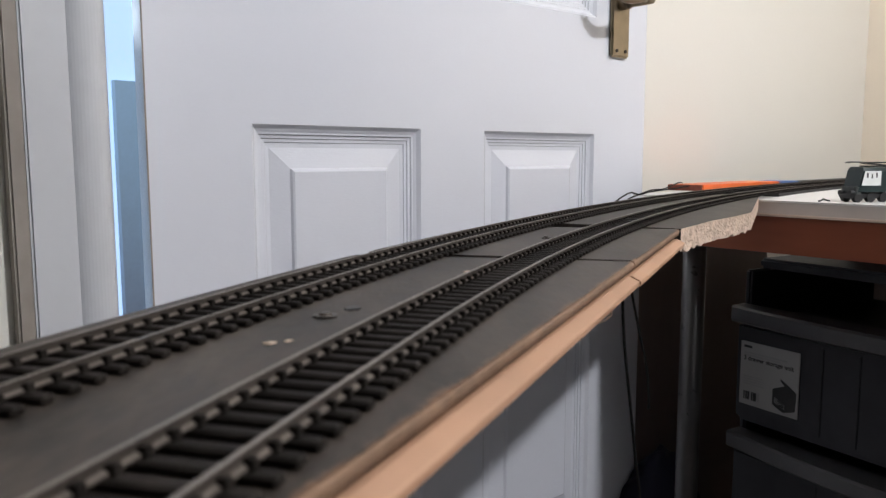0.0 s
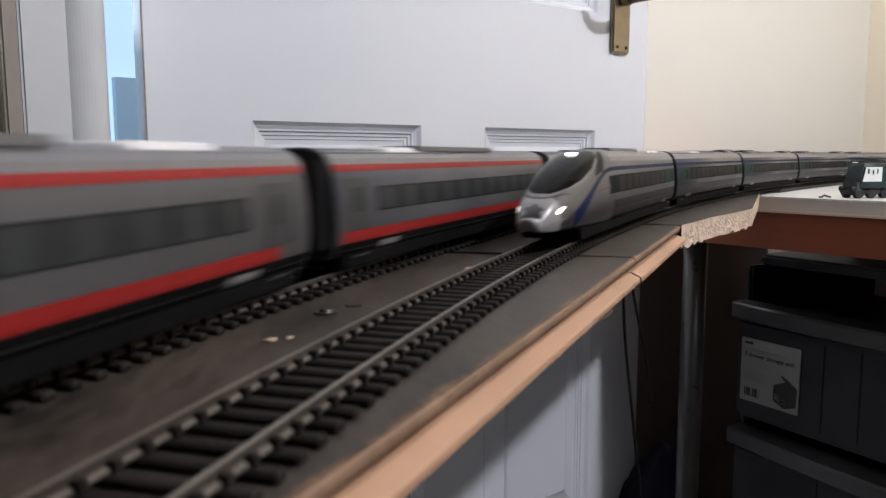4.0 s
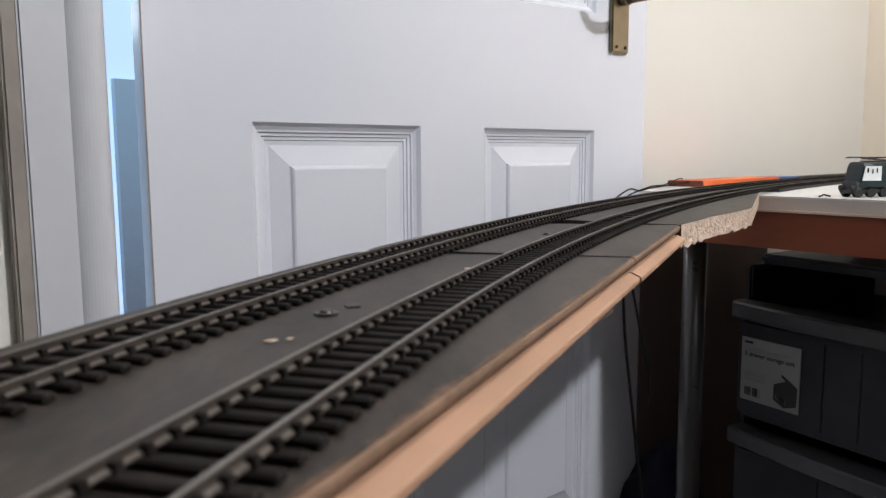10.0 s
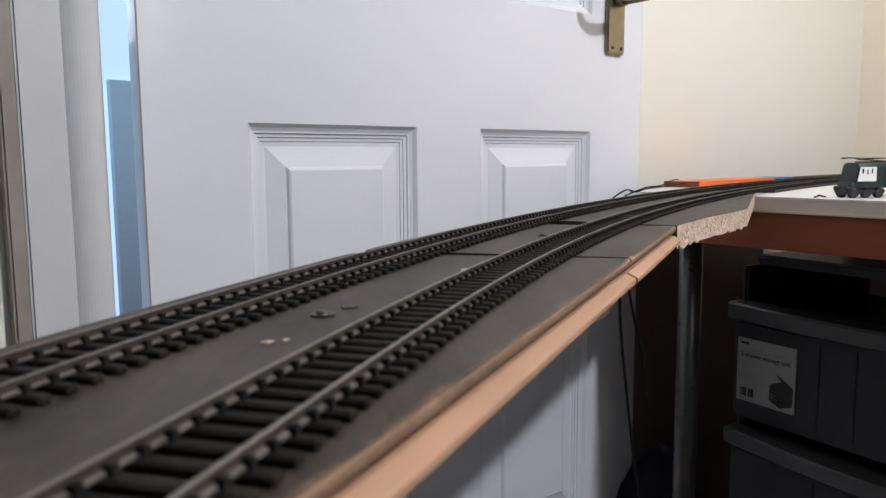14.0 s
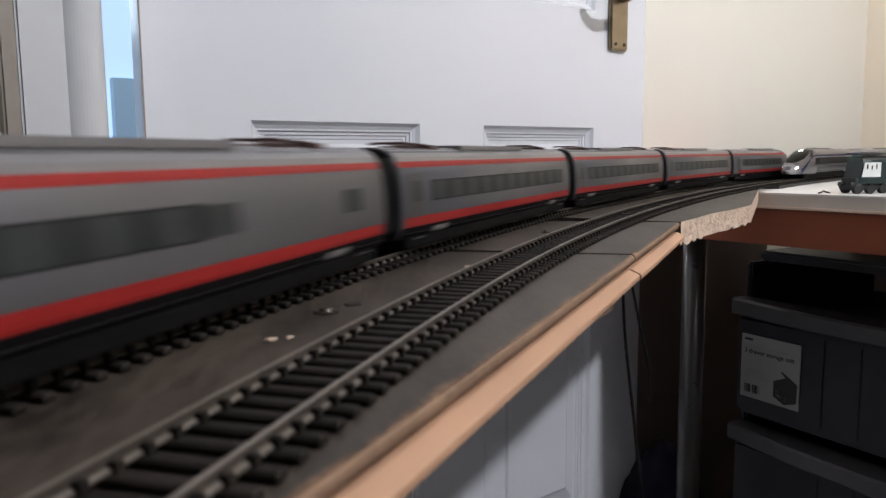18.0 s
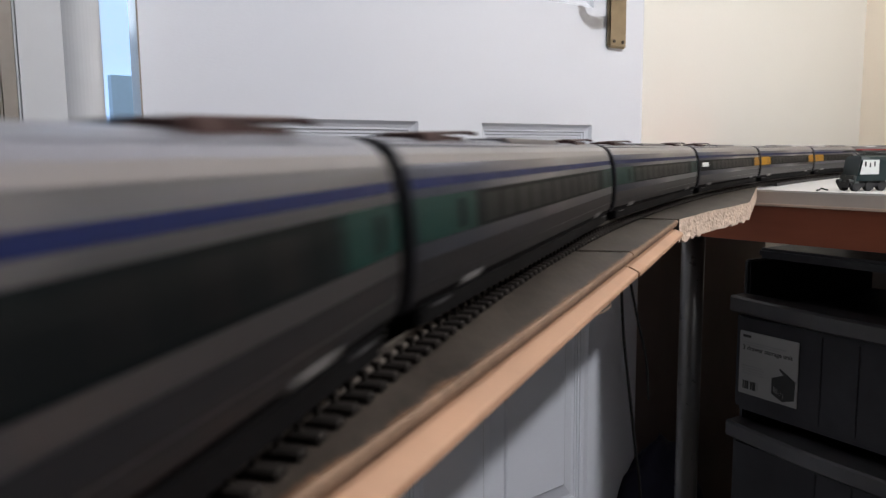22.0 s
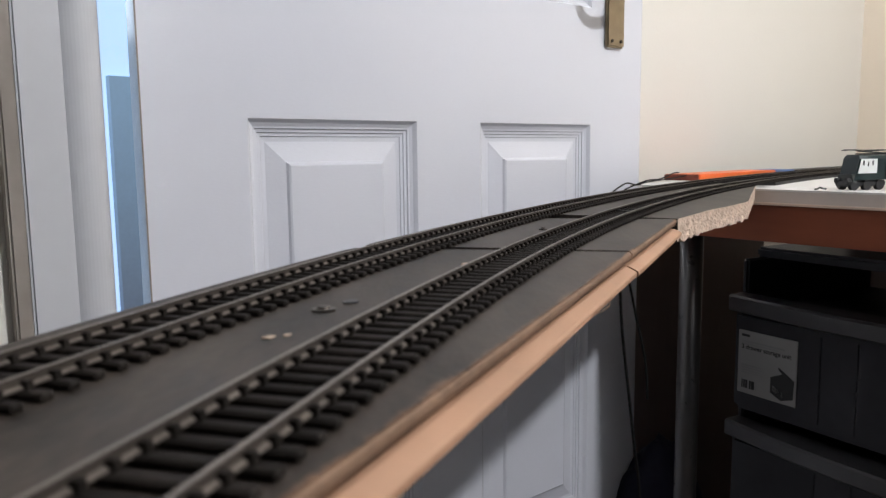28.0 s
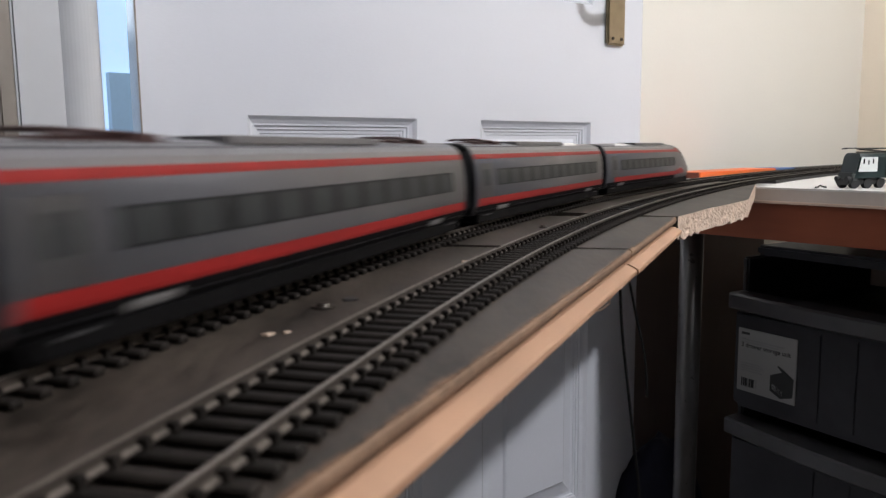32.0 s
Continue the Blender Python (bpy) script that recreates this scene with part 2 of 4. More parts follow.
def grained_gloss(mat):
    """Clear gloss over moulded wood grain: long shallow ripples across the leaf, in the gloss alone."""
    nd, ln = mat.node_tree.nodes, mat.node_tree.links
    bs = nd["Principled BSDF"]
    bs.inputs["Coat Weight"].default_value = 0.55
    bs.inputs["Coat Roughness"].default_value = 0.06
    tc, mp = nd.new("ShaderNodeTexCoord"), nd.new("ShaderNodeMapping")
    mp.inputs["Scale"].default_value = (0.13, 1, 1)
    grain = nd.new("ShaderNodeTexNoise")
    grain.inputs["Scale"].default_value, grain.inputs["Detail"].default_value = 520, 2
    bp = nd.new("ShaderNodeBump")
    bp.inputs["Strength"].default_value, bp.inputs["Distance"].default_value = 1.0, 0.0010
    ln.new(tc.outputs["Object"], mp.inputs[0])
    ln.new(mp.outputs[0], grain.inputs["Vector"])
    ln.new(grain.outputs["Fac"], bp.inputs["Height"])
    ln.new(bp.outputs[0], bs.inputs["Coat Normal"])


grained_gloss(M_DOOR)


# ---- mesh helpers ----
def mesh_of(name, bm, mat, smooth=False):
    me = bpy.data.meshes.new(name)
    bmesh.ops.recalc_face_normals(bm, faces=bm.faces)
    bm.to_mesh(me)
    bm.free()
    me.materials.append(mat)
    if smooth:
        for p in me.polygons:
            p.use_smooth = True
    return me


def part(name, bm, mat, parent, label="", m=None, smooth=False):
    ob = new(name, bm if isinstance(bm, bpy.types.Mesh) else mesh_of(name, bm, mat, smooth))
    ob.parent = parent
    if m is not None:
        ob.matrix_basis = m
    if label:
        ob["label"] = label
    return ob


def thing(name, label, category, m=None, group="", kind="", bm=None, mat=None, smooth=False):
    ob = new(name, mesh_of(name, bm, mat, smooth) if bm else None)
    if m is not None:
        ob.matrix_basis = m
    return tagged(ob, label, category, group, kind)


def box(x0, x1, y0, y1, z0, z1, bevel=0.0, bm=None, seg=2):
    """A box; with bevel its edges are rounded."""
    own = bmesh.new()
    bmesh.ops.create_cube(own, size=1.0)
    for v in own.verts:
        v.co = Vector((x0 + (v.co.x + 0.5) * (x1 - x0), y0 + (v.co.y + 0.5) * (y1 - y0), z0 + (v.co.z + 0.5) * (z1 - z0)))
    if bevel:
        bmesh.ops.bevel(own, geom=own.edges[:], offset=bevel, segments=seg, affect="EDGES")
    if bm is None:
        return own
    tmp = bpy.data.meshes.new("tmp")
    own.to_mesh(tmp)
    own.free()
    bm.from_mesh(tmp)
    bpy.data.meshes.remove(tmp)
    return bm


def cyl(r, p, q, n=16, bm=None, r2=None):
    """A capped cylinder or cone from p to q."""
    bm = bm or bmesh.new()
    p, q = Vector(p), Vector(q)
    m = Matrix.Translation((p + q) / 2) @ (q - p).to_track_quat("Z", "Y").to_matrix().to_4x4()
    bmesh.ops.create_cone(bm, cap_ends=True, segments=n, radius1=r, radius2=r if r2 is None else r2, depth=(q - p).length, matrix=m)
    return bm


def tube(points, r, n=8, bm=None):
    """A round tube along points."""
    bm = bm or bmesh.new()
    pts = [Vector(p) for p in points]
    rings = []
    for i, p in enumerate(pts):
        d = (pts[min(i + 1, len(pts) - 1)] - pts[max(i - 1, 0)]).normalized()
        a = d.orthogonal().normalized() if i == 0 else (a - d * a.dot(d)).normalized()
        b = d.cross(a)
        rings.append([bm.verts.new(p + r * (math.cos(k * math.tau / n) * a + math.sin(k * math.tau / n) * b)) for k in range(n)])
    for u, w in zip(rings, rings[1:]):
        for k in range(n):
            bm.faces.new((u[k], u[(k + 1) % n], w[(k + 1) % n], w[k]))
    bm.faces.new(rings[0])
    bm.faces.new(rings[-1][::-1])
    return bm


def slab(outline, z0, z1, bevel=0.0):
    """A flat plate with a polygon outline (counter-clockwise)."""
    bm = bmesh.new()
    lo = [bm.verts.new((x, y, z0)) for x, y in outline]
    hi = [bm.verts.new((x, y, z1)) for x, y in outline]
    n = len(lo)
    bm.faces.new(lo[::-1])
    bm.faces.new(hi)
    for i in range(n):
        bm.faces.new((lo[i], lo[(i + 1) % n], hi[(i + 1) % n], hi[i]))
    if bevel:
        es = [e for e in bm.edges if abs(e.verts[0].co.z - z1) < 1e-6 and abs(e.verts[1].co.z - z1) < 1e-6]
        bmesh.ops.bevel(bm, geom=es, offset=bevel, segments=2, affect="EDGES")
    return bm


# ---- the track's line ----
# The inner track is a loop: a wide right-hand curve before the camera, then a tight turn, a straight and a second turn.
DS = 0.005
LOOP = 7.228
GAUGE = 0.0087
SPACING = 0.0590


def loop_table():
    s = np.arange(int(LOOP / DS) + 1) * DS
    arc1 = 1.6 + 0.55 * (0.7859 - radians(-116))
    arc2 = arc1 + 1.8727
    arc3 = LOOP - 0.5928
    k = np.interp(s, (0, 0.25, 0.5, 0.8, 1.6), (0.41862, 0.41862, 0.35489, 0.29116, 0.29116))
    k = np.where(s > 1.6, 1 / 0.55, k)
    k = np.where((s > arc1) & (s < arc2), 0.0, k)
    k = np.where(s > arc3, 0.0, k)
    th = 1.31892 - np.cumsum(k) * DS
    x = -0.04962 + np.cumsum(np.cos(th)) * DS
    y = 0.06 + np.cumsum(np.sin(th)) * DS
    return x, y, th


TX, TY, TH = loop_table()


def at(s, off=0.0):
    """Place (x, y) and heading at distance s round the loop, off metres to the left of the inner track's centre."""
    s = s % LOOP
    i = s / DS - 1
    if i < 0:
        x, y, th = TX[0] + math.cos(TH[0]) * i * DS, TY[0] + math.sin(TH[0]) * i * DS, TH[0]
    else:
        j = np.arange(len(TX))
        x, y, th = (float(np.interp(i, j, a)) for a in (TX, TY, TH))
    return x - math.sin(th) * off, y + math.cos(th) * off, th


# ---- the room ----
A = Vector((0.719, 0.695, 0))        # along the door wall
B = Vector((0.695, -0.719, 0))       # from the door wall into the room
WALL_TURN = math.degrees(math.atan2(0.695, 0.719))
JAMB = Vector((-0.305, 0.700, 0))    # hinge-side edge of the door opening, on the wall's face
ROOM = pose(JAMB.x, JAMB.y, 0, 0, 0, WALL_TURN)   # local x along the wall, y out of the room, z up
X0, X1, DEPTH, HIGH = -2.6, 1.955, 3.3, 2.35
DOOR_W, DOOR_H = 0.795, 2.0
T = 0.11


def structure(name, label, bm, mat, m=ROOM):
    return thing(name, label, "", m, kind="structure", bm=bm, mat=mat)


bm = box(X0 - T, 0, 0, T, 0, HIGH)
box(DOOR_W, X1 + T, 0, T, 0, HIGH, bm=bm)
box(0, DOOR_W, 0, T, DOOR_H, HIGH, bm=bm)
structure("wall_north", "cream painted wall with the door opening", bm, M_WALL)
structure("wall_east", "beige painted side wall of the corner", box(X1, X1 + T, -DEPTH, 0, 0, HIGH), M_BEIGE)
# Unseen closing walls, kept dark so less light bounces onto the layout.
structure("wall_south", "unseen wall behind the layout, dark to cut bounced light", box(X0 - T, X1 + T, -DEPTH - T, -DEPTH, 0, HIGH), M_DARKWALL)
structure("wall_west", "unseen wall at the room's far end, dark to cut bounced light", box(X0 - T, X0, -DEPTH, 0, 0, HIGH), M_DARKWALL)
structure("ceiling", "plain white ceiling", box(X0 - T, X1 + T, -DEPTH - T, T, HIGH, HIGH + 0.1), M_CEIL)
structure("floor", "dark carpeted floor in shade", box(X0 - T, X1 + T, -DEPTH - T, 3.0, -0.1, 0.0), M_CARPET)

# the hall behind the door, with a window under a blue evening sky
bm = box(-2.2, -2.1, T, 2.4, 0, HIGH)
box(1.5, 1.6, T, 2.4, 0, HIGH, bm=bm)
box(-2.2, 1.6, 2.4, 2.5, 0, 0.02, bm=bm)
box(-2.2, -0.9, 2.4, 2.5, 0.02, HIGH, bm=bm)
box(1.45, 1.6, 2.4, 2.5, 0.02, HIGH, bm=bm)
box(-0.9, 1.45, 2.4, 2.5, 2.15, HIGH, bm=bm)
structure("hall_wall", "grey-blue hall walls beyond the door", bm, M_HALL)
structure("hall_ceiling", "plain hall ceiling", box(-2.2, 1.6, T, 2.5, HIGH, HIGH + 0.1), M_CEIL)
structure("window_1", "hall window onto a blue evening sky", box(-0.9, 1.45, 2.38, 2.47, 0.021, 0.035), M_FRAME)
structure("backdrop", "pale blue evening sky outside the hall window", box(-1.4, 2.0, 2.84, 2.86, -0.1, 2.4), M_SKYGLOW)
# Added glowing panel; it paints the dim light low in the hall.
structure("backdrop_low", "glowing blue-grey panel with the dim hall light painted in", box(1.081, 2.0, 2.78, 2.82, -0.1, 1.15), M_DIMGLOW)

# door lining and architrave on the hinge side
frame_ob = structure("door_frame", "white moulded door frame", box(-0.035, -0.002, 0.002, T + 0.01, 0, DOOR_H, 0.002), M_FRAME)
part("lining", box(-0.016, 0.0, 0.0005, 0.06, 0, DOOR_H, 0.002), M_FRAME, frame_ob)
part("architrave", box(-0.0725, -0.035, -0.016, 0.0, 0, DOOR_H + 0.06, 0.002), M_FRAME, frame_ob)
arch = [(-0.0166 + 0.0180 * math.cos(a), 0.0135 * math.sin(a) - 0.0005) for a in (math.pi * (1 + k / 18) for k in range(19))]
part("bead", slab(arch, 0, DOOR_H), M_FRAME, frame_ob, "rounded bead of the frame")
# Taupe box in place of the soft shadow the architrave casts leftwards.
part("shade_strip", box(-0.0860, -0.0727, -0.0152, 0.0, 0, DOOR_H + 0.07, 0.002), M_TAUPE, frame_ob, "dark strip painted as the architrave's shadow")


# ---- the door leaf ----
DOOR = pose(-0.19497, 0.78206, 0, 0, 0, 90 - math.degrees(0.87573))   # local x along the leaf, y away from the room
U0, U1, PW, PS = -0.1060, 0.6550, 0.21567, 0.10194
ROWS = ((0.258, 0.8365), (1.000, 1.560), (1.675, 1.860))


def leaf_mesh():
    """Door leaf with six moulded panels; its room face lies at y = 0."""
    bm = bmesh.new()
    xs = [U0, 0, PW, PW + PS, 2 * PW + PS, U1 - 0.006]
    zs = [0.012] + [z for r in ROWS for z in r] + [1.985]

    def quad(a, b, c, d):
        bm.faces.new([bm.verts.new(p) for p in (a, b, c, d)])

    for i in range(5):
        for j in range(len(zs) - 1):
            if i in (1, 3) and j in (1, 3, 5):
                continue
            quad((xs[i], 0, zs[j]), (xs[i + 1], 0, zs[j]), (xs[i + 1], 0, zs[j + 1]), (xs[i], 0, zs[j + 1]))
    # rounded closing edge
    for (xa, ya), (xb, yb) in itertools.pairwise(((U1 - 0.006, 0), (U1 - 0.003, 0.0006), (U1 - 0.001, 0.002), (U1, 0.0045))):
        quad((xa, ya, zs[0]), (xb, yb, zs[0]), (xb, yb, zs[-1]), (xa, ya, zs[-1]))
    # moulding: inset from the panel's edge, depth below the face
    steps = ((0, 0), (0.0012, 0.0012), (0.0040, 0.0042), (0.0076, 0.0062), (0.0098, 0.0066), (0.0106, 0.0084), (0.0138, 0.0088), (0.0146, 0.0103), (0.0178, 0.0106), (0.0186, 0.0117),
             (0.0235, 0.0120), (0.0450, 0.0064), (0.0468, 0.0040), (0.0490, 0.0028))
    for c in (0, PW + PS):
        for z0, z1 in ROWS:
            rings = [[bm.verts.new(p) for p in ((c + i, y, z0 + i), (c + PW - i, y, z0 + i), (c + PW - i, y, z1 - i), (c + i, y, z1 - i))]
                     for i, y in steps]
            for u, w in zip(rings, rings[1:]):
                for k in range(4):
                    bm.faces.new((u[k], u[(k + 1) % 4], w[(k + 1) % 4], w[k]))
            bm.faces.new(rings[-1])
    y = 0.021
    quad((U0, y, zs[0]), (U1, y, zs[0]), (U1, y, zs[-1]), (U0, y, zs[-1]))
    for x, ya in ((U0, 0), (U1, 0.0045)):
        quad((x, ya, zs[0]), (x, y, zs[0]), (x, y, zs[-1]), (x, ya, zs[-1]))
    for z in (zs[0], zs[-1]):
        quad((U0, 0, z), (U1, 0.0045, z), (U1, y, z), (U0, y, z))
    bmesh.ops.remove_doubles(bm, verts=bm.verts, dist=1e-5)
    return bm


door = thing("door_1", "white gloss panelled door standing slightly open", "door", DOOR, kind="structure", bm=leaf_mesh(), mat=M_DOOR)
part("edge_line", box(U0 + 0.0002, U0 + 0.0016, -0.0004, 0.0004, 0.02, 1.98), M_TAUPE, door, "dark line along the hinge edge")
HX, HZ = 0.581, 1.026
part("backplate", box(HX - 0.020, HX + 0.020, -0.007, 0, HZ - 0.078, HZ + 0.093, 0.0025), M_BRASS, door, "brass lever handle plate")
lever = [(HX, -0.048, HZ), (HX - 0.010, -0.054, HZ - 0.001), (HX - 0.024, -0.055, HZ - 0.004), (HX - 0.038, -0.055, HZ - 0.007), (HX - 0.054, -0.055, HZ - 0.008), (HX - 0.066, -0.054, HZ - 0.005), (HX - 0.074, -0.052, HZ + 0.002), (HX - 0.077, -0.051, HZ + 0.009)]
bm = cyl(0.011, (HX, -0.007, HZ), (HX, -0.02, HZ), 20)
cyl(0.0095, (HX, -0.02, HZ), (HX, -0.058, HZ), 20, bm)
tube(lever, 0.0070, 12, bm)
part("lever", bm, M_BRASS, door, "curved brass lever", smooth=True)
for dx, dz in ((-0.010, -0.069), (0.010, -0.069), (-0.010, 0.062), (0.010, 0.062)):
    part("screw", cyl(0.0024, (HX + dx, -0.0065, HZ + dz), (HX + dx, -0.0085, HZ + dz), 12), M_STEEL, door)

# the lamp: a bulb on a short flex under its rose
for lx, ly, lz in (LAMP,):
    pend = thing("ceiling_lamp", "plain bulb on a flex under a ceiling rose", "lamp", pose(lx, ly, 0))
    part("rose", cyl(0.05, (0, 0, HIGH - 0.02), (0, 0, HIGH), 24), M_SHADE, pend)
    part("flex", cyl(0.004, (0, 0, lz + 0.09), (0, 0, HIGH - 0.02), 8), M_SHADE, pend)
    part("socket", cyl(0.018, (0, 0, lz + 0.055), (0, 0, lz + 0.09), 16), M_SHADE, pend)


# ---- the layout: boards, table, tracks ----
def front_x(y):
    """The board's straight front edge: x at y."""
    return 0.016 + 0.4295 * (y - 0.184)


def ribbon(s0, s1, left, right, z0, z1, step=0.02, bevel=0.0, offs=None):
    """A plate that follows the track from s0 to s1, from left to right of the inner track's centre."""
    n = max(2, int((s1 - s0) / step) + 1)
    ss = [s0 + (s1 - s0) * i / (n - 1) for i in range(n)]
    lft = [at(s, left)[:2] for s in ss]
    rgt = [at(s, -(right if offs is None else float(np.interp(s, *zip(*offs)))))[:2] for s in ss]
    return slab(rgt + lft[::-1], z0, z1, bevel)


def between(points, s):
    return float(np.interp(s, *zip(*points)))


BACK = SPACING + 0.030
Y_SEAM, Y_END = 0.343, 0.502


def deck(y0, y1):
    """A length of the board between the front edge and the line behind the outer track."""
    back = []
    for s in np.arange(-0.1, 0.8, 0.01):
        x, y, th = at(s, BACK)
        if y0 + 0.03 < y < y1 + 0.03:
            back.append((x, y))
    n = 12
    front = [(front_x(y0 + (y1 - y0) * k / n), y0 + (y1 - y0) * k / n) for k in range(n + 1)]
    return slab(front + back[::-1], BOARD_Z - 0.0040, BOARD_Z, 0.0009)


board = thing("layout_board", "grey painted board across the doorway, worn along its edge", "board", kind="structure")
part("deck", deck(0.03, Y_SEAM - 0.0008), M_DECK, board)
part("deck", deck(Y_SEAM + 0.0008, Y_END), M_DECK, board)
part("deck", ribbon(LOOP - 0.60, LOOP - 0.05, BACK, 0.022, BOARD_Z - 0.0055, BOARD_Z - 0.0002), M_GREY, board)


def along_edge(y0, y1, profile, n=40, rough=0.0, seed=1):
    """A moulding along the board's front edge; profile: (metres outwards, z below the board's top)."""
    rnd = random.Random(seed)
    bm = bmesh.new()
    out = Vector((0.9188, -0.3946, 0))
    rows = []
    for k in range(n + 1):
        y = y0 + (y1 - y0) * k / n
        p = Vector((front_x(y), y, BOARD_Z))
        wear = 0.0022 * noise.noise(Vector((y * 40, seed, 0))) + 0.0014 * noise.noise(Vector((y * 230, seed, 3)))
        rows.append([bm.verts.new(p + out * (o + (wear if z > 0 else rnd.uniform(-rough, rough))) + Vector((0, 0, z))) for o, z in profile])
    m = len(profile)
    for u, w in zip(rows, rows[1:]):
        for k in range(m):
            bm.faces.new((u[k], u[(k + 1) % m], w[(k + 1) % m], w[k]))
    bm.faces.new(rows[0])
    bm.faces.new(rows[-1][::-1])
    return bm


WORN = ((-0.0030, -0.0012), (-0.0009, -0.0001), (0.0000, -0.0004), (0.0006, -0.0011), (0.0007, -0.0022), (0.0002, -0.0034), (-0.0010, -0.0044), (-0.0030, -0.0044))
PINE = ((-0.004, -0.0054), (0.0000, -0.0055), (0.0038, -0.0073), (0.0045, -0.0079), (0.0046, -0.0094), (0.0041, -0.0101), (-0.010, -0.0106), (-0.010, -0.0054))
for k, (y0, y1) in enumerate(((0.03, Y_SEAM - 0.0008), (Y_SEAM + 0.0008, 0.501))):
    part("worn_edge", along_edge(y0, y1, WORN, 90, 0.00008, k), M_EDGE, board, "bare brown fibreboard edge")
for k, (y0, y1) in enumerate(((0.03, 0.3340), (0.3362, 0.4935))):
    part("batten", along_edge(y0, y1, [(o + 0.0004 * k, z - 0.0002 * k) for o, z in PINE], 20, 0.0001, k), M_PINE, board, "planed pine batten under the edge")

# raw chipboard piece that joins the board to the table
CHIP = ((0.1545, 0.5035), (0.176, 0.536), (0.195, 0.567), (0.228, 0.610), (0.257, 0.652), (0.264, 0.664), (0.322, 0.800), (0.380, 0.936))
chip = thing("filler_board", "grey topped chipboard piece with a raw sawn edge", "board", kind="structure")
CHIP_T = 0.0145


def chip_bm():
    """Chipboard with a torn, crumbling edge; its back follows the outer track."""
    bm = bmesh.new()
    rnd = random.Random(4)
    cum = [0.0]
    for p, q in zip(CHIP, CHIP[1:]):
        cum.append(cum[-1] + math.dist(p, q))
    n = 260
    levels = (0, -0.09, -0.18, -0.27, -0.36, -0.45, -0.54, -0.63, -0.72, -0.81, -0.9, -1.0)
    rows = []
    for i in range(n + 1):
        d = cum[-1] * i / n
        x, y = float(np.interp(d, cum, [p[0] for p in CHIP])), float(np.interp(d, cum, [p[1] for p in CHIP]))
        bx, by, _ = at(0.505 + 0.575 * i / n, BACK)
        torn = 0.0022 * noise.noise(Vector((d * 90, 0, 0))) - 0.0006 + rnd.uniform(-0.0009, 0.0005)
        row = [bm.verts.new((bx, by, BOARD_Z))]
        for z in levels:
            j = 0.0007 * noise.noise(Vector((d * 420, z * 6.0, 7))) + rnd.uniform(-0.0002, 0.0001) if z else 0.0
            row.append(bm.verts.new((x + 0.83 * j, y - 0.55 * j, BOARD_Z + CHIP_T * z + (torn if z == -1.0 else 0))))
        row.append(bm.verts.new((bx, by, BOARD_Z - CHIP_T + 0.001)))
        rows.append(row)
    m = len(rows[0])
    for u, w in zip(rows, rows[1:]):
        for k in range(m):
            bm.faces.new((u[k], u[(k + 1) % m], w[(k + 1) % m], w[k]))
    bm.faces.new(rows[0])
    bm.faces.new(rows[-1][::-1])
    return bm


chip_mesh = mesh_of("sawn_core", chip_bm(), M_CHIP)
chip_mesh.materials.append(M_GREY)
for p in chip_mesh.polygons:
    if p.normal.z > 0.9 and p.center.z > BOARD_Z - 0.002:
        p.material_index = 1
chip_mesh.polygons[len(chip_mesh.polygons) - 2].material_index = 1
part("sawn_core", chip_mesh, M_CHIP, chip)

# white table: its front edge runs past the loco
E0, E1 = Vector((0.366, 0.960, 0)), Vector((0.473, 0.821, 0))
ED = (E1 - E0).normalized()
TABLE_TURN = math.degrees(math.atan2(ED.y, ED.x))
TABLE = pose(E0.x, E0.y, 0, 0, 0, TABLE_TURN)     # local x along the front edge into the room, y to the back
table = thing("desk", "white topped desk with a reddish brown apron", "desk", TABLE)
TL, TD = 1.30, 1.20
outline = ((-0.02, 0.0), (TL, 0.0), (TL, TD), (-0.06, TD), (-0.165, 0.30), (-0.185, 0.05), (-0.165, 0.0))
part("top", slab(outline, TABLE_Z - 0.0022, TABLE_Z), M_WHITE, table, "white laminate top")
part("base_board", slab(((-0.02, 0.018), (TL, 0.018), (TL, TD), (0.0, TD)), TABLE_Z - 0.019, TABLE_Z - 0.0024), M_BROWN, table)
part("edge_band", box(-0.02, TL, 0.0, 0.0178, TABLE_Z - 0.016, TABLE_Z - 0.0023, 0.0006), M_EDGEBAND, table, "greyish front edge")
part("lip", box(-0.02, TL, -0.0022, 0.0178, TABLE_Z - 0.0192, TABLE_Z - 0.0162, 0.0007), M_LIP, table, "pale thin edging")
part("apron", box(-0.105, TL, 0.004, 0.022, TABLE_Z - 0.064, TABLE_Z - 0.0194, 0.001), M_BROWN, table, "reddish brown apron board")
part("back_panel", box(-0.10, TL, 0.52, 0.536, 0.0, TABLE_Z - 0.0194), M_PANEL, table, "dark brown back panel")
# Added dark sheet: its colour gives the shade on the wall below the desk.
part("shade_panel", box(-0.262, -0.256, 0.125, 0.52, 0.0, TABLE_Z - 0.030), M_PANEL, table, "dark brown sheet standing in for the shaded wall")
for z0, z1, y0 in ((0.607, 0.615, 0.185), (0.553, 0.578, 0.205)):
    part("side_rail", box(-0.2655, -0.2622, y0, 0.34, z0, z1, 0.001), M_EDGEBAND, table, "greyish rail on the dark sheet")
LEGX, LEGY = 0.3415, 1.048
inv = TABLE.inverted() @ Vector((LEGX, LEGY, 0))
for lx, ly in ((inv.x, inv.y), (TL - 0.06, 0.08), (TL - 0.06, TD - 0.06), (-0.02, TD - 0.06)):
    part("leg", cyl(0.0155, (lx, ly, 0.0), (lx, ly, TABLE_Z - 0.0192), 32), M_POLE, table, "grey steel tube leg", smooth=True)

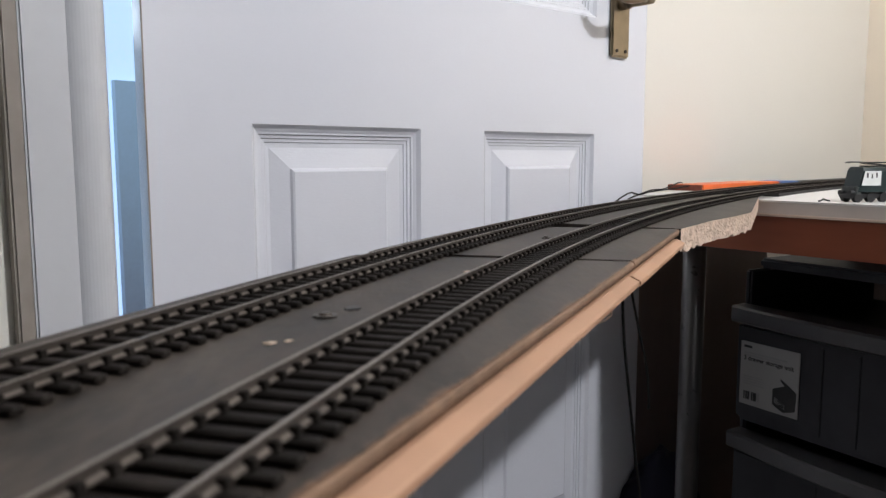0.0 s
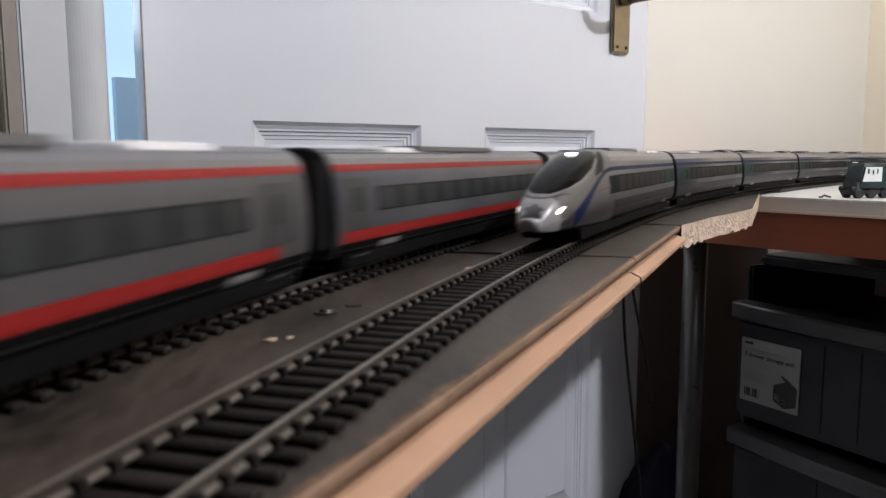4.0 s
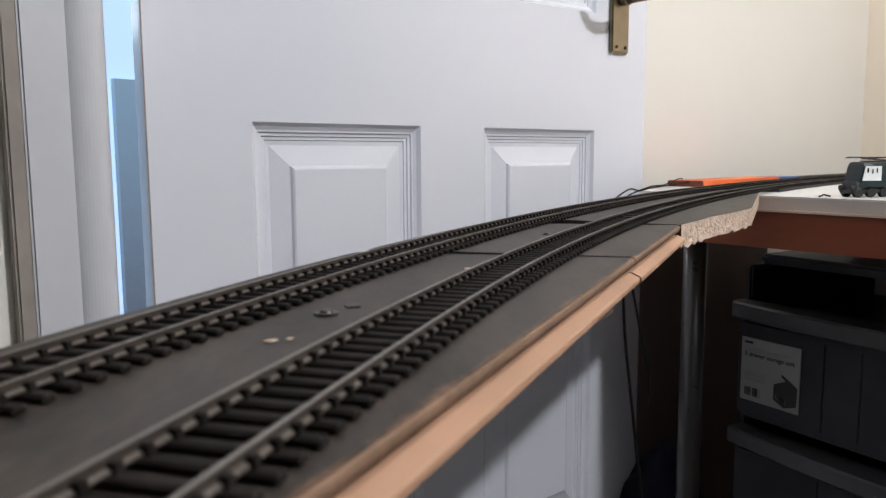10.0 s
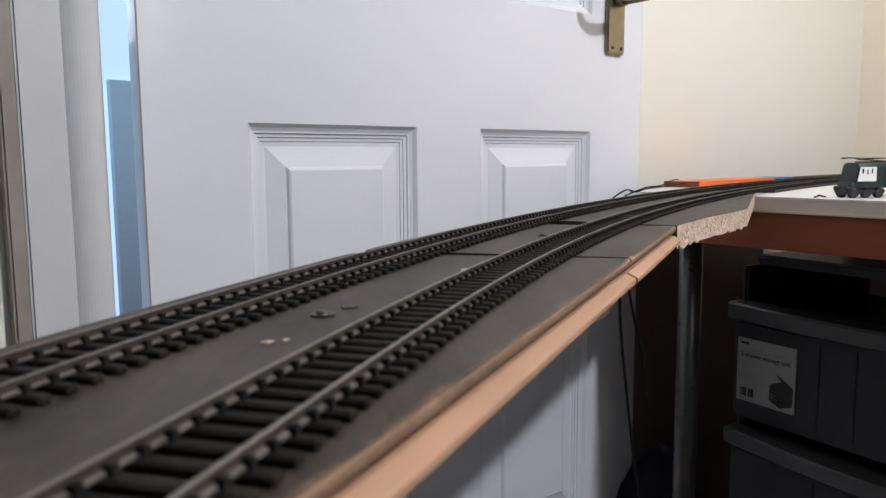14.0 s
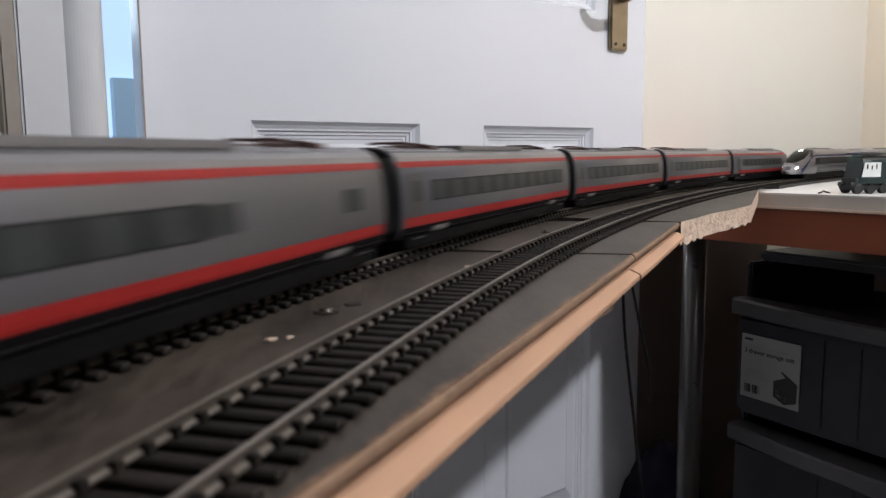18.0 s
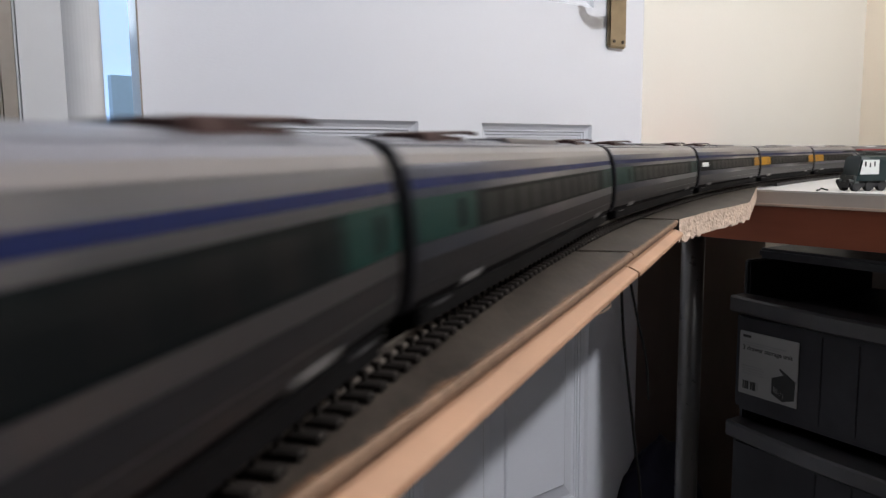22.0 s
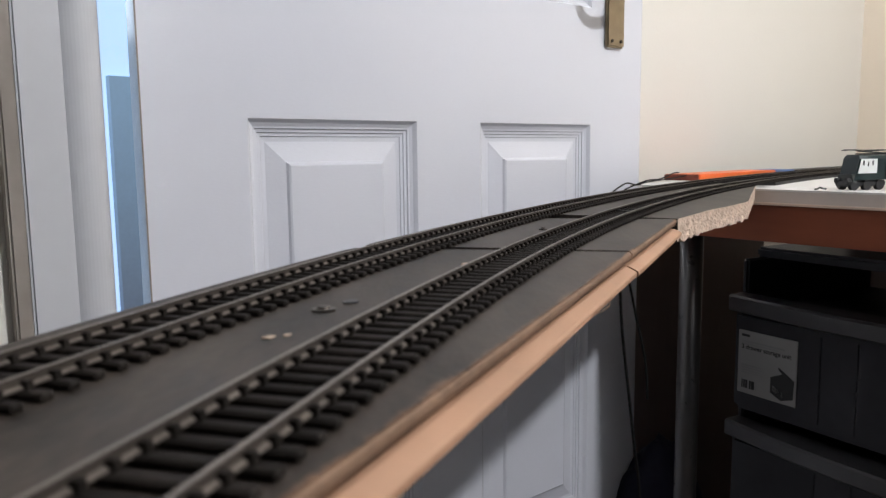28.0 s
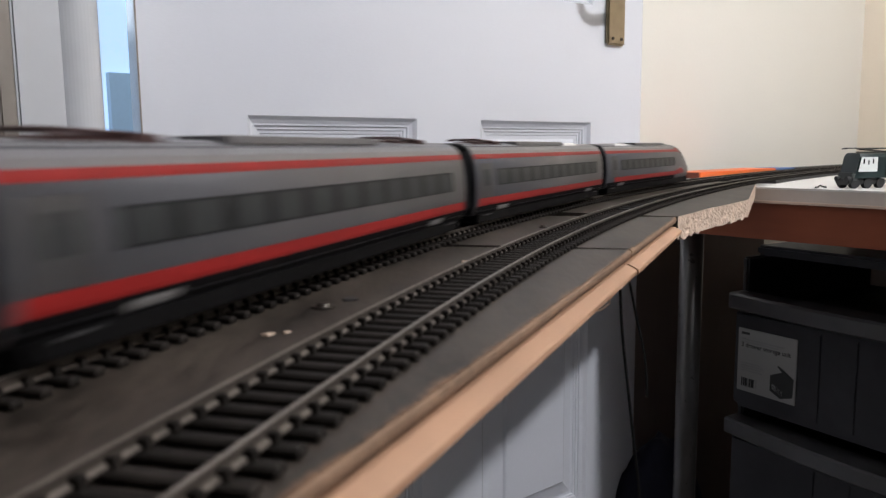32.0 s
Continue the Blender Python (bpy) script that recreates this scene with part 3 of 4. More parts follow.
# track bed beyond the board and round the rest of the loop
bed = thing("track_bed", "black underlay that carries the tracks over the desk", "track bed", kind="structure")
part("underlay", ribbon(1.082, 1.75, SPACING + 0.016, 0.0150, TABLE_Z, BOARD_Z, 0.03), M_UNDERLAY, bed)
part("loop_board", ribbon(1.752, LOOP - 0.602, SPACING + 0.03, 0.03, TABLE_Z, BOARD_Z, 0.03), M_GREY, bed)

for s in (LOOP - 0.30, LOOP - 1.0, LOOP - 1.75, LOOP - 2.5, LOOP - 3.2):
    x, y, th = at(s, SPACING / 2)
    part("leg", box(x - 0.02, x + 0.02, y - 0.02, y + 0.02, 0.0, (BOARD_Z - 0.0057 if s > LOOP - 0.6 else TABLE_Z), 0.002), M_PINE, bed, "plain timber leg")

RAIL_PROFILE = ((-0.0012, -0.0026), (0.0012, -0.0026), (0.0012, -0.0022), (0.00035, -0.0018), (0.00035, -0.0009), (0.00055, -0.0006), (0.00055, 0.0),
                (-0.00055, 0.0), (-0.00055, -0.0006), (-0.00035, -0.0009), (-0.00035, -0.0018), (-0.0012, -0.0022))


def rail_mesh(off, s0, s1, step):
    n = int((s1 - s0) / step) + 1
    rows = []
    bm = bmesh.new()
    for i in range(n + 1):
        x, y, th = at(s0 + (s1 - s0) * i / n, off)
        c, s = math.cos(th), math.sin(th)
        rows.append([bm.verts.new((x + s * a, y - c * a, RAIL_Z + z)) for a, z in RAIL_PROFILE])
    m = len(RAIL_PROFILE)
    tops = []
    for u, w in zip(rows, rows[1:]):
        for k in range(m):
            f = bm.faces.new((u[k], u[(k + 1) % m], w[(k + 1) % m], w[k]))
            if k in (2, 6, 10):
                tops.append(f)
    bmesh.ops.recalc_face_normals(bm, faces=bm.faces)
    for f in tops:
        f.material_index = 1
    me = bpy.data.meshes.new("rail")
    bm.to_mesh(me)
    bm.free()
    me.materials.append(M_RAIL)
    me.materials.append(M_RAILTOP)
    return me


def sleeper_bm():
    """One sleeper with its four rail chairs; local x along the track."""
    bm = box(-0.0016, 0.0016, -0.0147, 0.0147, -0.0047, -0.0028, 0.0005, seg=1)
    for y in (-GAUGE, GAUGE):
        for d in (-0.0012, 0.0012):
            box(-0.0008, 0.0008, y + d - 0.0008, y + d + 0.0008, -0.0030, -0.0010, bm=bm)
    return bm


SLEEPER = mesh_of("sleeper", sleeper_bm(), M_SLEEPER)
PITCH = 0.0069


def sleepers_joined(off, s0, s1):
    """The sleepers too far off to tell apart, in one mesh."""
    verts, faces = [], []
    src_v = [v.co.copy() for v in SLEEPER.vertices]
    src_f = [tuple(p.vertices) for p in SLEEPER.polygons]
    for i in range(int((s1 - s0) / PITCH)):
        x, y, th = at(s0 + i * PITCH, off)
        m = pose(x, y, RAIL_Z, 0, 0, math.degrees(th))
        b = len(verts)
        verts += [tuple(m @ v) for v in src_v]
        faces += [tuple(b + j for j in f) for f in src_f]
    me = bpy.data.meshes.new("sleepers")
    me.from_pydata(verts, [], faces)
    me.materials.append(M_SLEEPER)
    return me


def lay_track(off, label):
    tr = thing("railway_track", label, "railway track", group="tracks on the board")
    for side in (GAUGE, -GAUGE):
        part("rail", rail_mesh(off + side, -0.06, 1.7, 0.02), M_RAIL, tr, "worn metal rail")
        part("rail", rail_mesh(off + side, 1.7, LOOP - 0.06, 0.05), M_RAIL, tr)
    s = -0.055
    while s < 0.93:
        x, y, th = at(s, off)
        part("sleeper", SLEEPER, M_SLEEPER, tr, m=pose(x, y, RAIL_Z, 0, 0, math.degrees(th)))
        s += PITCH
    rest = part("sleeper_run", sleepers_joined(off, s, 1.75), M_SLEEPER, tr)
    rest["kind"] = "stuff"
    return tr


lay_track(0.0, "dark model railway track with worn metal rails")
lay_track(SPACING, "dark model railway track beside the door")


# ---- the trains ----
TALL = 44.8 / 46.5
SECTION = tuple((y, z * TALL) for y, z in ((0, 46.5), (4, 46.35), (7.5, 45.7), (10.5, 44.4), (12.8, 42.2), (14.2, 39.0), (15.2, 34.5), (15.9, 29.0), (16.3, 23.0),
                                           (16.3, 18.0), (15.9, 12.5), (15.0, 8.5), (13.6, 6.2)))
TOP, LOW = SECTION[0][1], SECTION[-1][1]
END_L, MID_L, NOSE = 0.320, 0.280, 0.088
GAP = 0.0110


def sec_point(a, half=16.3):
    """Point (y, z) in mm of the body's section; a from -1 (bottom right) over 0 (roof) to 1 (bottom left)."""
    q = abs(a) * (len(SECTION) - 1)
    i = min(int(q), len(SECTION) - 2)
    f = q - i
    y = SECTION[i][0] * (1 - f) + SECTION[i + 1][0] * f
    z = SECTION[i][1] * (1 - f) + SECTION[i + 1][1] * f
    return math.copysign(y, a) if a else 0.0, z


def a_of(z):
    """Section parameter at the height z, in mm of a body 46.5 mm tall."""
    z = z * TALL
    n = len(SECTION) - 1
    for i in range(n):
        z0, z1 = SECTION[i][1], SECTION[i + 1][1]
        if z0 >= z >= z1:
            return (i + (z0 - z) / (z0 - z1)) / n
    return 1.0


def skin(x, a, end, out=0.0):
    """A point on the body's skin. x metres from the car's middle, forwards; end: the car has a nose at its front."""
    y, z = sec_point(a)
    L = END_L if end else MID_L
    front = L / 2 - (0 if end else GAP / 2)
    if end and x > front - NOSE:
        u = min(1.0, (x - (front - NOSE)) / NOSE)
        top = TOP - 3.5 * u - 24.5 * u ** 1.75 - 3.0 * max(0.0, (u - 0.9) / 0.1) ** 2
        wide = 1 - 0.52 * u ** 2.2 - 0.14 * max(0.0, (u - 0.82) / 0.18) ** 3
        low = LOW + 1.6 * u ** 3
        z = low + (z - LOW) * (top - low) / (TOP - LOW)
        y *= wide
    n = Vector((0, y / 260, (z - 20) / 480))
    n = n.normalized() if n.length else Vector((0, 0, 1))
    return Vector((x, y / 1000, z / 1000)) + n * out


def patch(end, x0, x1, a0, a1, nx, na, out, bm=None):
    """A thin sheet that follows the skin; x0, x1 and a0, a1 may be functions of the other parameter's fraction."""
    bm = bm or bmesh.new()
    grid = []
    for i in range(nx + 1):
        row = []
        for j in range(na + 1):
            fx, fa = i / nx, j / na
            xa = (x0(fa) if callable(x0) else x0) * (1 - fx) + (x1(fa) if callable(x1) else x1) * fx
            aa = (a0(fx) if callable(a0) else a0) * (1 - fa) + (a1(fx) if callable(a1) else a1) * fa
            row.append(bm.verts.new(skin(xa, aa, end, out)))
        grid.append(row)
    for i in range(nx):
        for j in range(na):
            bm.faces.new((grid[i][j], grid[i + 1][j], grid[i + 1][j + 1], grid[i][j + 1]))
    return bm


def band(end, x0, x1, z0, z1, side, out=0.00012, nx=None):
    """A stripe along one side between two heights in mm."""
    return patch(end, x0, x1, side * a_of(z0), side * a_of(z1), nx or max(1, int(abs(x1 - x0) / 0.02)), 3, out)


def body_bm(end):
    L = END_L if end else MID_L
    xs = [-L / 2 + GAP / 2, L / 2 - GAP / 2] if not end else [-L / 2 + GAP / 2] + [L / 2 - NOSE + NOSE * i / 22 for i in range(23)]
    bm = bmesh.new()
    na = 2 * (len(SECTION) - 1)
    rows = [[bm.verts.new(skin(x, -1 + 2 * j / na, end)) for j in range(na + 1)] for x in xs]
    for u, w in zip(rows, rows[1:]):
        for j in range(na):
            bm.faces.new((u[j], u[j + 1], w[j + 1], w[j]))
        bm.faces.new((u[0], w[0], w[na], u[na]))
    bm.faces.new(rows[0])
    bm.faces.new(rows[-1][::-1])
    return bm


def bogie(parent, x):
    bg = part("bogie", box(x - 0.021, x + 0.021, -0.0138, 0.0138, 0.0028, 0.0082, 0.001), M_UNDER, parent, "black bogie")
    for dx in (-0.0145, 0.0145):
        for sy in (-1, 1):
            part("wheel", cyl(0.0052, (x + dx, sy * 0.0073, 0.0052), (x + dx, sy * 0.0100, 0.0052), 20), M_UNDER, bg)
    return bg


def pantograph(parent, x, tall):
    """A folded roof pantograph sunk between the roof fairings, on its insulators."""
    z = TOP / 1000 - 0.0018
    pg = part("pantograph", box(x - 0.019, x + 0.017, -0.006, 0.006, z + 0.0008, z + 0.0018, 0.0003), M_PANTO, parent, "dark red folded pantograph")
    for y in (-0.0048, 0.0048):
        part("lower_arm", tube([(x - 0.015, y, z + 0.0020), (x + 0.014, y * 0.8, z + 0.0030 + tall)], 0.0006, 6), M_PANTO, pg)
        part("upper_arm", tube([(x + 0.014, y * 0.8, z + 0.0030 + tall), (x - 0.016, y * 1.3, z + 0.0038 + tall)], 0.0005, 6), M_PANTO, pg)
    for dx in (-0.016, -0.020):
        part("contact_strip", tube([(x + dx, -0.0090, z + 0.0032 + tall), (x + dx, -0.0070, z + 0.0038 + tall), (x + dx, 0.0070, z + 0.0038 + tall), (x + dx, 0.0090, z + 0.0032 + tall)], 0.0005, 6), M_PANTO, pg)
    part("housing", box(x + 0.006, x + 0.017, -0.0075, 0.0075, z - 0.0006, z + 0.0030, 0.0006), M_PANTO, pg)
    part("arm_spring", tube([(x - 0.012, 0, z + 0.0024), (x + 0.004, 0, z + 0.0028)], 0.0008, 8), M_PANTO, pg)
    for dx in (-0.016, 0.014):
        for y in (-0.005, 0.005):
            part("insulator", cyl(0.0011, (x + dx, y, z - 0.0008), (x + dx, y, z + 0.0026), 10), M_PANTO, pg)


def roof_box(parent, x0, x1, w, h, mat, name="roof_unit"):
    return part(name, box(x0, x1, -w, w, TOP / 1000 - 0.0017, TOP / 1000 - 0.0003 + h, 0.0008), mat, parent)


def fairing(parent, x):
    """A raised pale equipment cover with sloping flanks on the roof."""
    z = TOP / 1000
    bm = bmesh.new()
    lo = [bm.verts.new((x + a * 0.022, b * 0.0118, z - 0.0042)) for a, b in ((-1, -1), (1, -1), (1, 1), (-1, 1))]
    hi = [bm.verts.new((x + a * 0.016, b * 0.0074, z + 0.0006)) for a, b in ((-1, -1), (1, -1), (1, 1), (-1, 1))]
    bm.faces.new(lo[::-1])
    bm.faces.new(hi)
    for k in range(4):
        bm.faces.new((lo[k], lo[(k + 1) % 4], hi[(k + 1) % 4], hi[k]))
    bmesh.ops.bevel(bm, geom=bm.edges[:], offset=0.0006, segments=2, affect="EDGES")
    part("roof_fairing", bm, M_FAIRING, parent, "pale glossy roof cover")


def base_car(name, label, end, group, mat):
    L = END_L if end else MID_L
    car = thing(name, label, "train car", group=group)
    me = mesh_of("body", body_bm(end), mat)
    for p in me.polygons:
        p.use_smooth = abs(p.normal.x) < 0.98
    part("body", me, mat, car)
    under = box(-L / 2 + 0.012, L / 2 - (0.03 if end else 0.012), -0.0146, 0.0146, 0.0014, 0.0068, 0.0006)
    part("underframe", under, M_UNDER, car)
    for x in (-L / 2 + 0.045, L / 2 - (0.075 if end else 0.045)):
        bogie(car, x)
    ends = (-1,) if end else (-1, 1)
    for e in ends:
        xe = e * (L / 2 - GAP / 2)
        bm = bmesh.new()
        ring = [[bm.verts.new((xe + e * d, 0.00097 * y, 0.001 * (20 + 0.97 * (z - 20)))) for y, z in (sec_point(-1 + k / 12) for k in range(25))] for d in (-0.0002, 0.0005)]
        bm.faces.new(ring[0])
        bm.faces.new(ring[1])
        for k in range(25):
            bm.faces.new((ring[0][k], ring[0][(k + 1) % 25], ring[1][(k + 1) % 25], ring[1][k]))
        part("end_wall", bm, M_BELLOWS, car, "dark grey car end")
        for sy in (-1, 1):
            part("foot_step", box(min(xe - e * 0.024, xe - e * 0.014), max(xe - e * 0.024, xe - e * 0.014), sy * 0.0148 - 0.0004, sy * 0.0148 + 0.0004, 0.0052, 0.0057), M_TDOOR, car, "thin grey step below the door")
        part("gangway", box(min(xe, xe + e * GAP * 0.46), max(xe, xe + e * GAP * 0.46), -0.0125, 0.0125, 0.009, 0.0405, 0.001), M_BELLOWS, car, "dark grey bellows")
    return car


def skirt_panel(car, end, x, side):
    part("skirt_panel", band(end, x - 0.008, x + 0.008, 7.4, 10.0, side, 0.0003), M_SKIRT, car, "pale grey skirt panel")


def red_car(end, panto="", blank=False, cover=None):
    L = END_L if end else MID_L
    car = base_car("train_car", "silver express train car with red stripes", end, "red striped train", M_SILVER)
    x0, x1 = -L / 2 + GAP / 2 + 0.001, L / 2 - (NOSE + 0.002 if end else GAP / 2 + 0.001)
    for side in (-1, 1):
        part("roof_panel", patch(end, x0, x1, side * 0.02, side * a_of(40.0), 2, 6, 0.00008), M_ROOFPALE, car)
        part("stripe", band(end, x0, x1, 40.2, 37.6, side), M_RED, car, "red upper stripe")
        part("stripe", band(end, x0 + (0.020 if end else 0.003), x1, 15.6, 11.3, side), M_RED, car, "red lower stripe")
        part("lower_skirt", band(end, x0, x1, 11.2, 6.25, side, 0.0001), M_UNDER, car, "black lower skirt")
        part("window_band", band(end, x0 + (0.037 if end else 0.029), x1 - (0.002 if end else 0.115 if blank else 0.018), 31.5, 22.0, side, 0.0001), M_TBAND, car)
        n = 10 if end else 11
        w0, w1 = x0 + (0.039 if end else 0.031), x1 - (0.004 if end else 0.016)
        for i in range(n):
            if blank and i in (7, 8, 9):
                continue
            a, b = w0 + (w1 - w0) * i / n, w0 + (w1 - w0) * (i + 0.74) / n
            part("window", band(end, a, b, 30.8, 22.6, side, 0.00022, 1), M_REDGLASS, car)
        for xd in (x0 + (0.020 if end else 0.014),):
            part("door", band(end, xd - 0.0085, xd + 0.0085, 35.0, 15.8, side, 0.0002, 2), M_TDOOR, car, "grey entrance door")
            part("window", band(end, xd - 0.0045, xd + 0.0045, 31.5, 22.5, side, 0.0004, 1), M_REDGLASS, car)
        for xs in ((x0 + 0.04,) if end else (x0 + 0.04, x1 - 0.04)):
            skirt_panel(car, end, xs, side)
        if end:
            f = L / 2 - NOSE
            part("stripe", patch(end, f - 0.002, lambda a: f + 0.010 + 0.016 * a, lambda u, k=side: k * (a_of(40.2) - 0.10 * u), lambda u, k=side: k * (a_of(37.6) - 0.02 * u), 10, 3, 0.00015), M_RED, car)
            part("stripe", patch(end, f - 0.002, f + 0.040, lambda u, k=side: k * (a_of(15.6) - 0.07 * math.sin(math.pi * u)), lambda u, k=side: k * (a_of(11.3) - 0.05 * u), 10, 3, 0.00015), M_RED, car)
            part("swoosh", patch(end, f + 0.004, f + 0.044, lambda u, k=side: k * (a_of(17.0) - 0.075 * math.sin(math.pi * u)), lambda u, k=side: k * (a_of(15.7) - 0.07 * math.sin(math.pi * u)), 10, 2, 0.0002), M_SKIRT, car, "pale curved line")
            part("cab_window", patch(end, lambda a: f + 0.018 + 0.014 * a, lambda a: f + 0.027 + 0.017 * a, side * 0.30, side * 0.50, 4, 6, 0.0003), M_GLASS, car, "dark slanted cab side window")
    if end:
        nose_details(car, M_RED, False)
    if panto in ("both", "rear"):
        pantograph(car, -L / 2 + 0.045, 0.0)
    if panto in ("both", "front"):
        pantograph(car, L / 2 - 0.055, 0.0)
    if cover is not None:
        fairing(car, cover)
    roof_box(car, -0.055, 0.045, 0.0095, 0.0016, M_ROOFPALE)
    return car


def oval(points):
    """Half-width along the windscreen from (fraction, half-width) points."""
    fs, ws = zip(*points)
    return lambda u: float(np.interp(u, fs, ws))


def nose_details(car, flash, lit):
    """Windscreen, lights and coloured flash on the sloping nose."""
    L = END_L
    f = L / 2 - NOSE
    wide = 1.0 if lit else 0.86
    shape = oval([(u, w * wide) for u, w in ((0, 0.17), (0.12, 0.27), (0.35, 0.36), (0.6, 0.39), (0.8, 0.34), (0.93, 0.24), (1, 0.10))])
    u1 = 0.074 if lit else 0.053
    part("windscreen", patch(True, f + (0.013 if lit else 0.012), f + u1, lambda u: -shape(u), lambda u: shape(u), 20, 14, 0.0006), M_SCREEN, car, "dark raked windscreen", smooth=True)
    rim = oval([(u, w * wide) for u, w in ((0, 0.20), (0.12, 0.30), (0.35, 0.39), (0.6, 0.42), (0.8, 0.37), (0.93, 0.27), (1, 0.13))])
    part("screen_surround", patch(True, f + (0.011 if lit else 0.010), f + u1 + 0.002, lambda u: -rim(u), lambda u: rim(u), 20, 14, 0.0003), M_SKIRT, car, "pale windscreen surround", smooth=True)
    if lit:
        part("flash", patch(True, lambda a: f + 0.0775 - 0.014 * abs(2 * a - 1) ** 2, lambda a: f + 0.0788 - 0.014 * abs(2 * a - 1) ** 2, -0.44, 0.44, 3, 14, 0.0004), M_PANTO, car,
             "dark red line under the windscreen", smooth=True)
    else:
        part("flash", patch(True, f + 0.0555, f + 0.068, lambda u: -0.36 + 0.10 * u, lambda u: 0.36 - 0.10 * u, 6, 12, 0.0004), flash, car, "red patch under the windscreen", smooth=True)
    for side in (-1, 1):
        part("headlight", patch(True, lambda a: f + 0.072 + 0.002 * a, lambda a: f + 0.0805 - 0.001 * a, lambda u, k=side: k * (0.515 + 0.03 * (2 * u - 1) ** 2), lambda u, k=side: k * (0.585 - 0.03 * (2 * u - 1) ** 2), 6, 4, 0.0005),
             M_LIGHT if lit else M_SKIRT, car, "lit white headlight" if lit else "unlit headlight")
        part("bumper_line", patch(True, f + 0.070, f + 0.0845, side * 0.70, side * 0.735, 6, 2, 0.0004), M_SKIRT, car, "pale bumper line")
        part("buffer_panel", patch(True, f + 0.040, f + 0.080, side * 0.94, side * 0.99, 5, 2, 0.0003), M_UNDER, car)
    part("marker_light", patch(True, f + (0.0225 if lit else 0.016), f + (0.0275 if lit else 0.0205), -0.050, 0.050, 4, 4, 0.0012), M_LIGHT if lit else M_GLASS, car, "lit lamp above the windscreen" if lit else "")
    part("nose_cap", patch(True, f + 0.0765, L / 2 - 0.0002, -0.93, 0.93, 6, 24, 0.0003), M_NOSECAP if lit else M_SILVER, car, "pale rounded nose cap", smooth=True)
    bm = bmesh.new()
    front = [[bm.verts.new((L / 2 - 0.0003 + 0.0055 * math.sqrt(1 - k * k), p.y * k, 0.0135 + (p.z - 0.0135) * k)) for p in (skin(L / 2 - 0.0001, -1 + j / 12, True, 0.0002) for j in range(25))] for k in (1.0, 0.97, 0.9, 0.78, 0.6, 0.4, 0.2)]
    for u, w in zip(front, front[1:]):
        for j in range(25):
            bm.faces.new((u[j], u[(j + 1) % 25], w[(j + 1) % 25], w[j]))
    bm.faces.new(front[-1])
    part("nose_tip", bm, M_NOSECAP if lit else M_SILVER, car, "rounded silver nose tip", smooth=True)
    part("coupling_cover", box(L / 2 - 0.006, L / 2 + 0.0028, -0.0020, 0.0020, 0.0062, 0.0082, 0.0006), M_UNDER, car)


